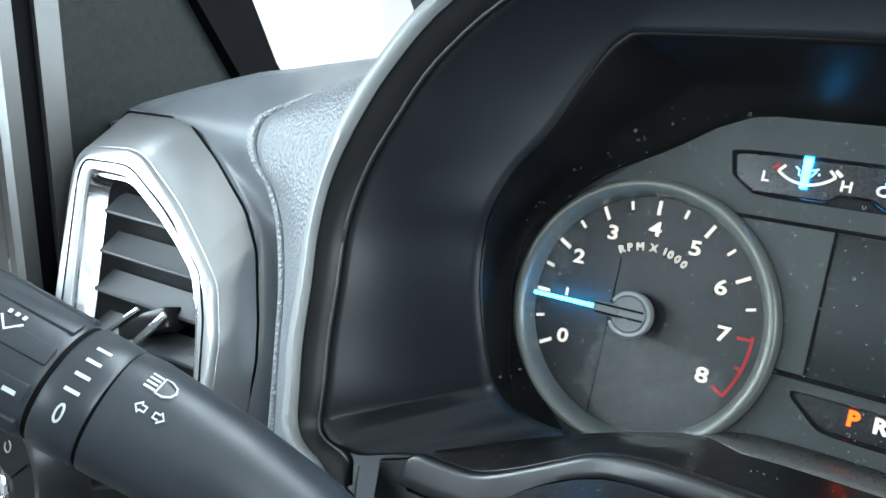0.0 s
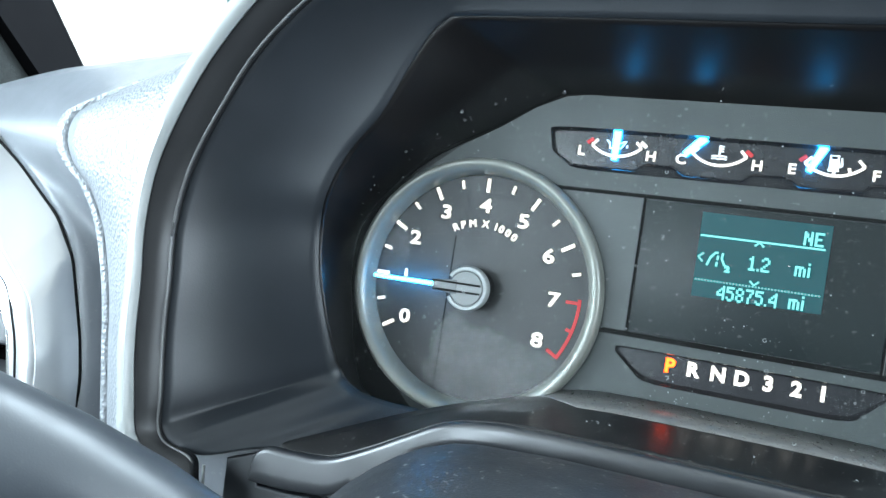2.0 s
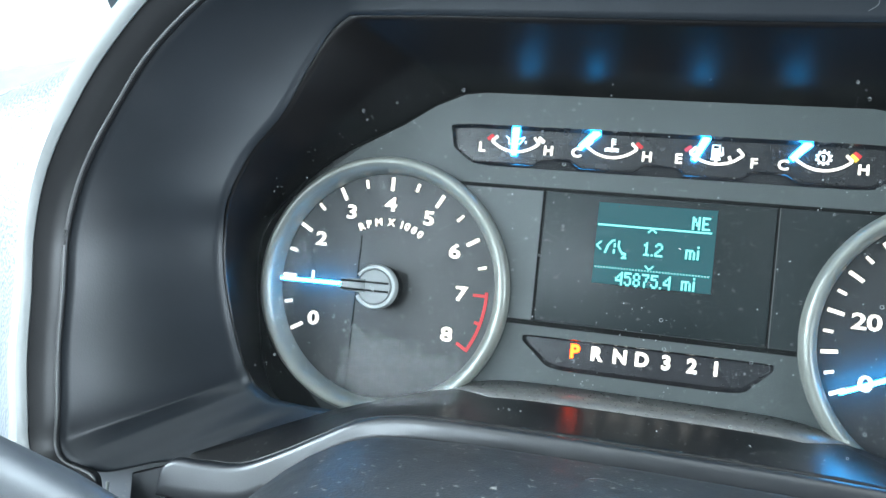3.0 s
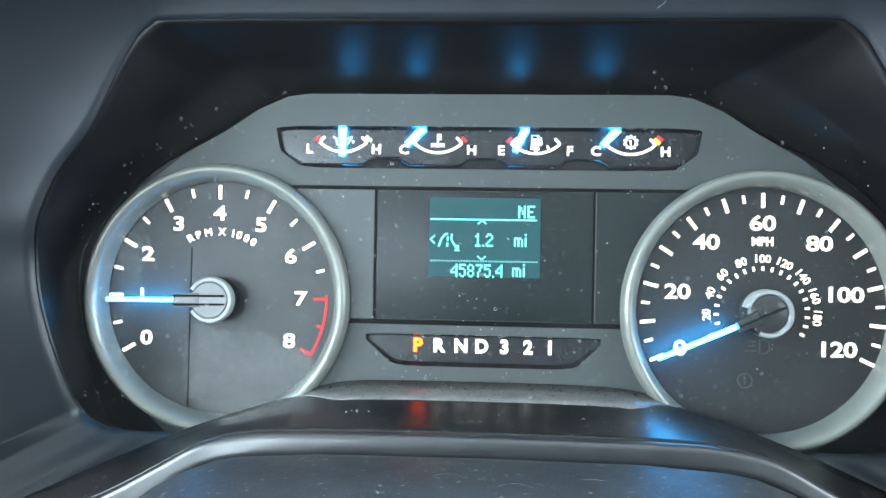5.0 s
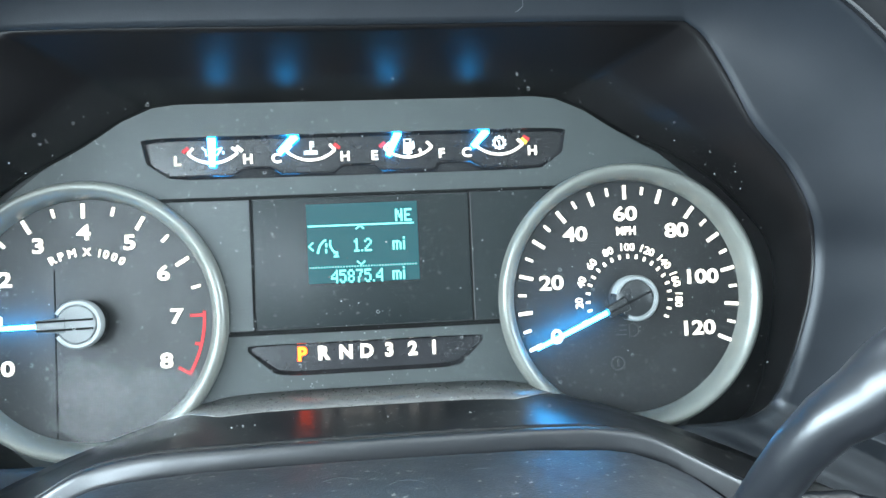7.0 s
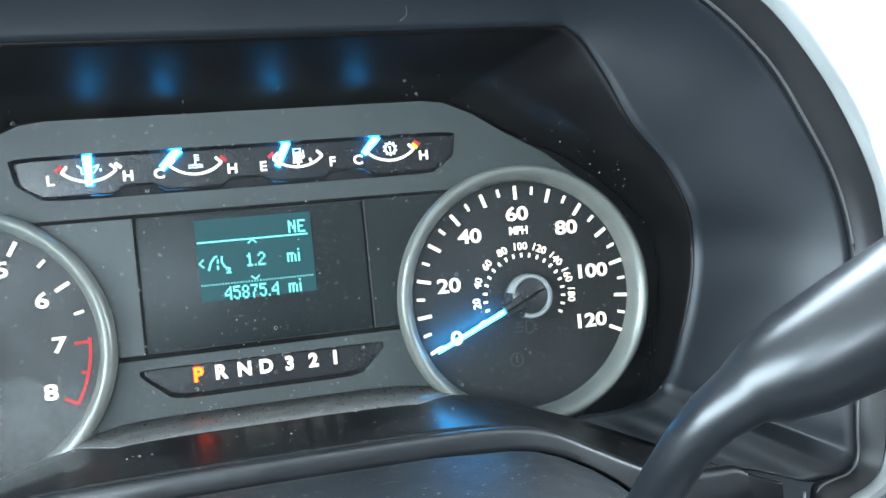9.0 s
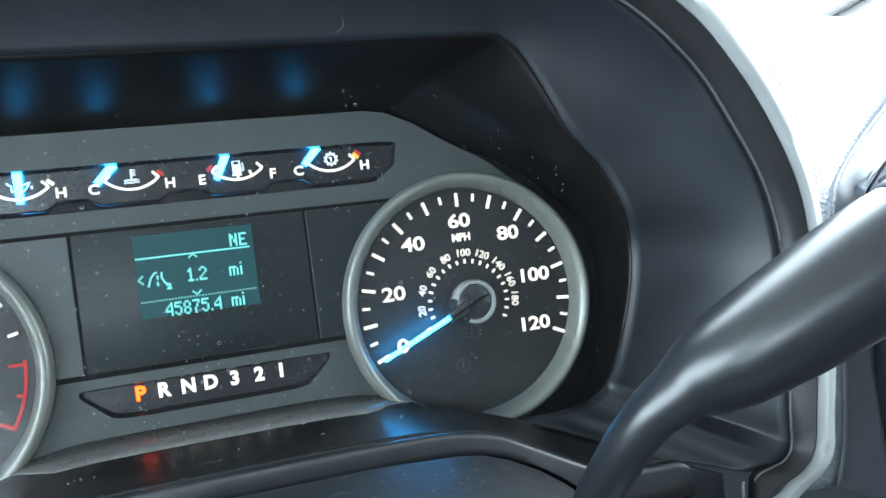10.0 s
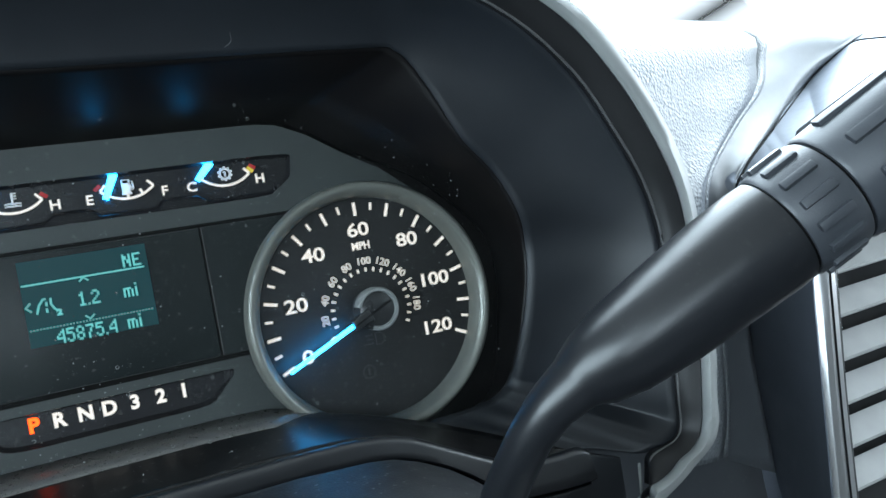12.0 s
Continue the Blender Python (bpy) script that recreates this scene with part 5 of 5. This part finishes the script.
part("lever_arm", tube([(0.1022, -0.0850, -0.1365), (0.0987, -0.1080, -0.0750), (0.0964, -0.1240, -0.0515), (0.0970, -0.1340, -0.0406), (0.0995, -0.1415, -0.0309), (0.1037, -0.1470, -0.0234),
                        (0.1100, -0.1498, -0.0187), (0.1121, -0.1506, -0.0173), (0.1150, -0.1518, -0.0158), (0.1222, -0.1551, -0.0119), (0.1348, -0.1606, -0.0050), (0.1500, -0.1672, 0.0038), (0.1600, -0.1718, 0.0094), L1],
                       [0.0077, 0.0068, 0.0064, 0.0062, 0.0062, 0.0067, 0.0078, 0.0088, 0.0104, 0.0125, 0.0140, 0.0150, 0.0153, 0.0150], 40), LEVER, lever, "smooth black tapered arm", 50)
axis = (L1 - Vector((0.1348, -0.1606, -0.0050))).normalized()
collar_end = L1 + axis * 0.0165
part("seam_ring", tube([L1 - axis * 0.0003, L1 + axis * 0.0010], [0.0144, 0.0144], 40), BLACK, lever, "dark seam")
collar = part("collar", tube([L1 + axis * 0.0008, L1 + axis * 0.0018, collar_end - axis * 0.001, collar_end], [0.0150, 0.0156, 0.0160, 0.0156], 40), KNOB, lever, "ribbed grey collar", 50)
part("seam_ring", tube([collar_end - axis * 0.0002, collar_end + axis * 0.0011], [0.0146, 0.0146], 40), BLACK, lever, "dark seam")
knob_end = collar_end + axis * 0.055
knob = part("knob", tube([collar_end + axis * 0.001, collar_end + axis * 0.002, along(collar_end, knob_end, 0.6), along(collar_end, knob_end, 0.92), knob_end], [0.0156, 0.0163, 0.0170, 0.0155, 0.008], 40), KNOB, lever, "grey knob", 50)
ribs(collar, L1, collar_end, 0.20, 0.82, 0.0158, range(0, 360, 24), 0.0026, KNOB, "raised rib")
ribs(knob, collar_end, knob_end, 0.12, 0.60, 0.0166, range(12, 360, 40), 0.0036, KNOB, "raised rib")
# ---- lamp switch at the foot of the side vent ----
switch = thing("lamp_switch", (-0.462, -0.05, -0.205), "dark rotary headlamp switch with a bright ring", "rotary switch")
part("panel", lathe(-0.470, -0.2080, [(0.056, -0.020), (0.056, -0.0520), (0.0545, -0.0545), (0.028, -0.0560), (0.026, -0.0520)], 64), LEVER, switch, "dark switch panel", 50)
part("bright_ring", lathe(-0.470, -0.2080, [(0.0275, -0.050), (0.0275, -0.0580), (0.0265, -0.0600), (0.0240, -0.0605), (0.0225, -0.0590), (0.0225, -0.050)], 64), CHROME, switch, "bright ring", 50)
part("knob", lathe(-0.470, -0.2080, [(0.0222, -0.050), (0.0215, -0.0640), (0.0200, -0.0660), (0.00001, -0.0665)], 48), STALK, switch, "black knob", 50)
for ang in (20, 75, 130):
    x, z = on_dial(-0.470, -0.2080, 0.041, ang)
    part("symbol", stroke(arc(x, z, 0.0035, 0, 300, 12), 0.0010, -0.0560), PRINT, switch, "pale symbol")
    x2, z2 = on_dial(-0.470, -0.2080, 0.0295, ang + 27)
    x3, z3 = on_dial(-0.470, -0.2080, 0.0535, ang + 27)
    part("joint", stroke([(x2, z2), (x3, z3)], 0.0008, -0.0558), BLACK, switch)

# ---- the driver's door corner and the windscreen pillar ----
XD = -0.55


def door_piece(name, outline, x0, x1, mat, label, category):
    bm = plate([(y, z) for y, z in outline], 0, 1, 0.0)
    for v in bm.verts:
        y, d, z = v.co.x, v.co.y, v.co.z
        v.co = (x0 + (x1 - x0) * d, y, z)
    bmesh.ops.recalc_face_normals(bm, faces=bm.faces)
    return setting(name, bm, mat, label, category)


def up_line(y, z, to):
    """Where an upright that passes y, z stands at the height to."""
    return (y - 0.285 * (to - z), to)


door_piece("door_panel", [up_line(-0.0080, 0.05, -0.30), up_line(-0.0080, 0.05, 0.220), (0.035, 0.190), (0.0790, 0.1455), (0.130, 0.101), (0.24, 0.02), (0.24, -0.30)], XD, XD - 0.03, FABRIC, "dark grey grained door corner panel", "door panel")
door_piece("trim_seal", [(0.030, 0.194), (0.077, 0.148), (0.133, 0.101), (0.20, 0.05), (0.24, 0.07), (0.169, 0.1225), (0.130, 0.166), (0.05, 0.25), (-0.05, 0.36), (-0.09, 0.33)],
           XD + 0.012, XD - 0.02, SEAL, "black rubber seal along the pillar", "seal")
door_piece("pillar_trim", [(0.13, 0.160), (0.169, 0.118), (0.24, 0.07), (0.46, 0.07), (0.40, 0.20), (0.22, 0.36), (-0.04, 0.62), (-0.20, 0.62)], XD - 0.005, XD - 0.05, PILLAR, "cream windscreen pillar trim", "pillar")
for name, y0, y1, x0, mat, label, category in (("trim_frame", -0.0250, -0.0077, 0.004, FRAME, "pale grey window frame upright", "window frame"),
                                               ("trim_run", -0.0390, -0.0252, -0.002, SEAL, "black window run channel", "seal"),
                                               ("trim_strip", -0.0505, -0.0392, 0.001, FRAME, "pale grey strip beside the window glass", "window frame")):
    door_piece(name, [up_line(y0, 0.05, -0.30), up_line(y0, 0.05, 0.45), up_line(y1, 0.05, 0.45), up_line(y1, 0.05, -0.30)], XD + x0, XD - 0.012, mat, label, category)
door_piece("door_1", [(-0.90, -0.50), (-0.90, -0.105), up_line(-0.0508, 0.05, -0.085), up_line(-0.0508, 0.05, -0.50)], XD + 0.01, XD - 0.05, LINING, "grey door trim below the window", "door")
pane = door_piece("window_1", [(-0.90, -0.107), (-0.90, 0.40), up_line(-0.0508, 0.05, 0.40), up_line(-0.0508, 0.05, -0.087)], XD - 0.020, XD - 0.024, GLASS, "clear driver's door window", "window")
pane.visible_shadow = False
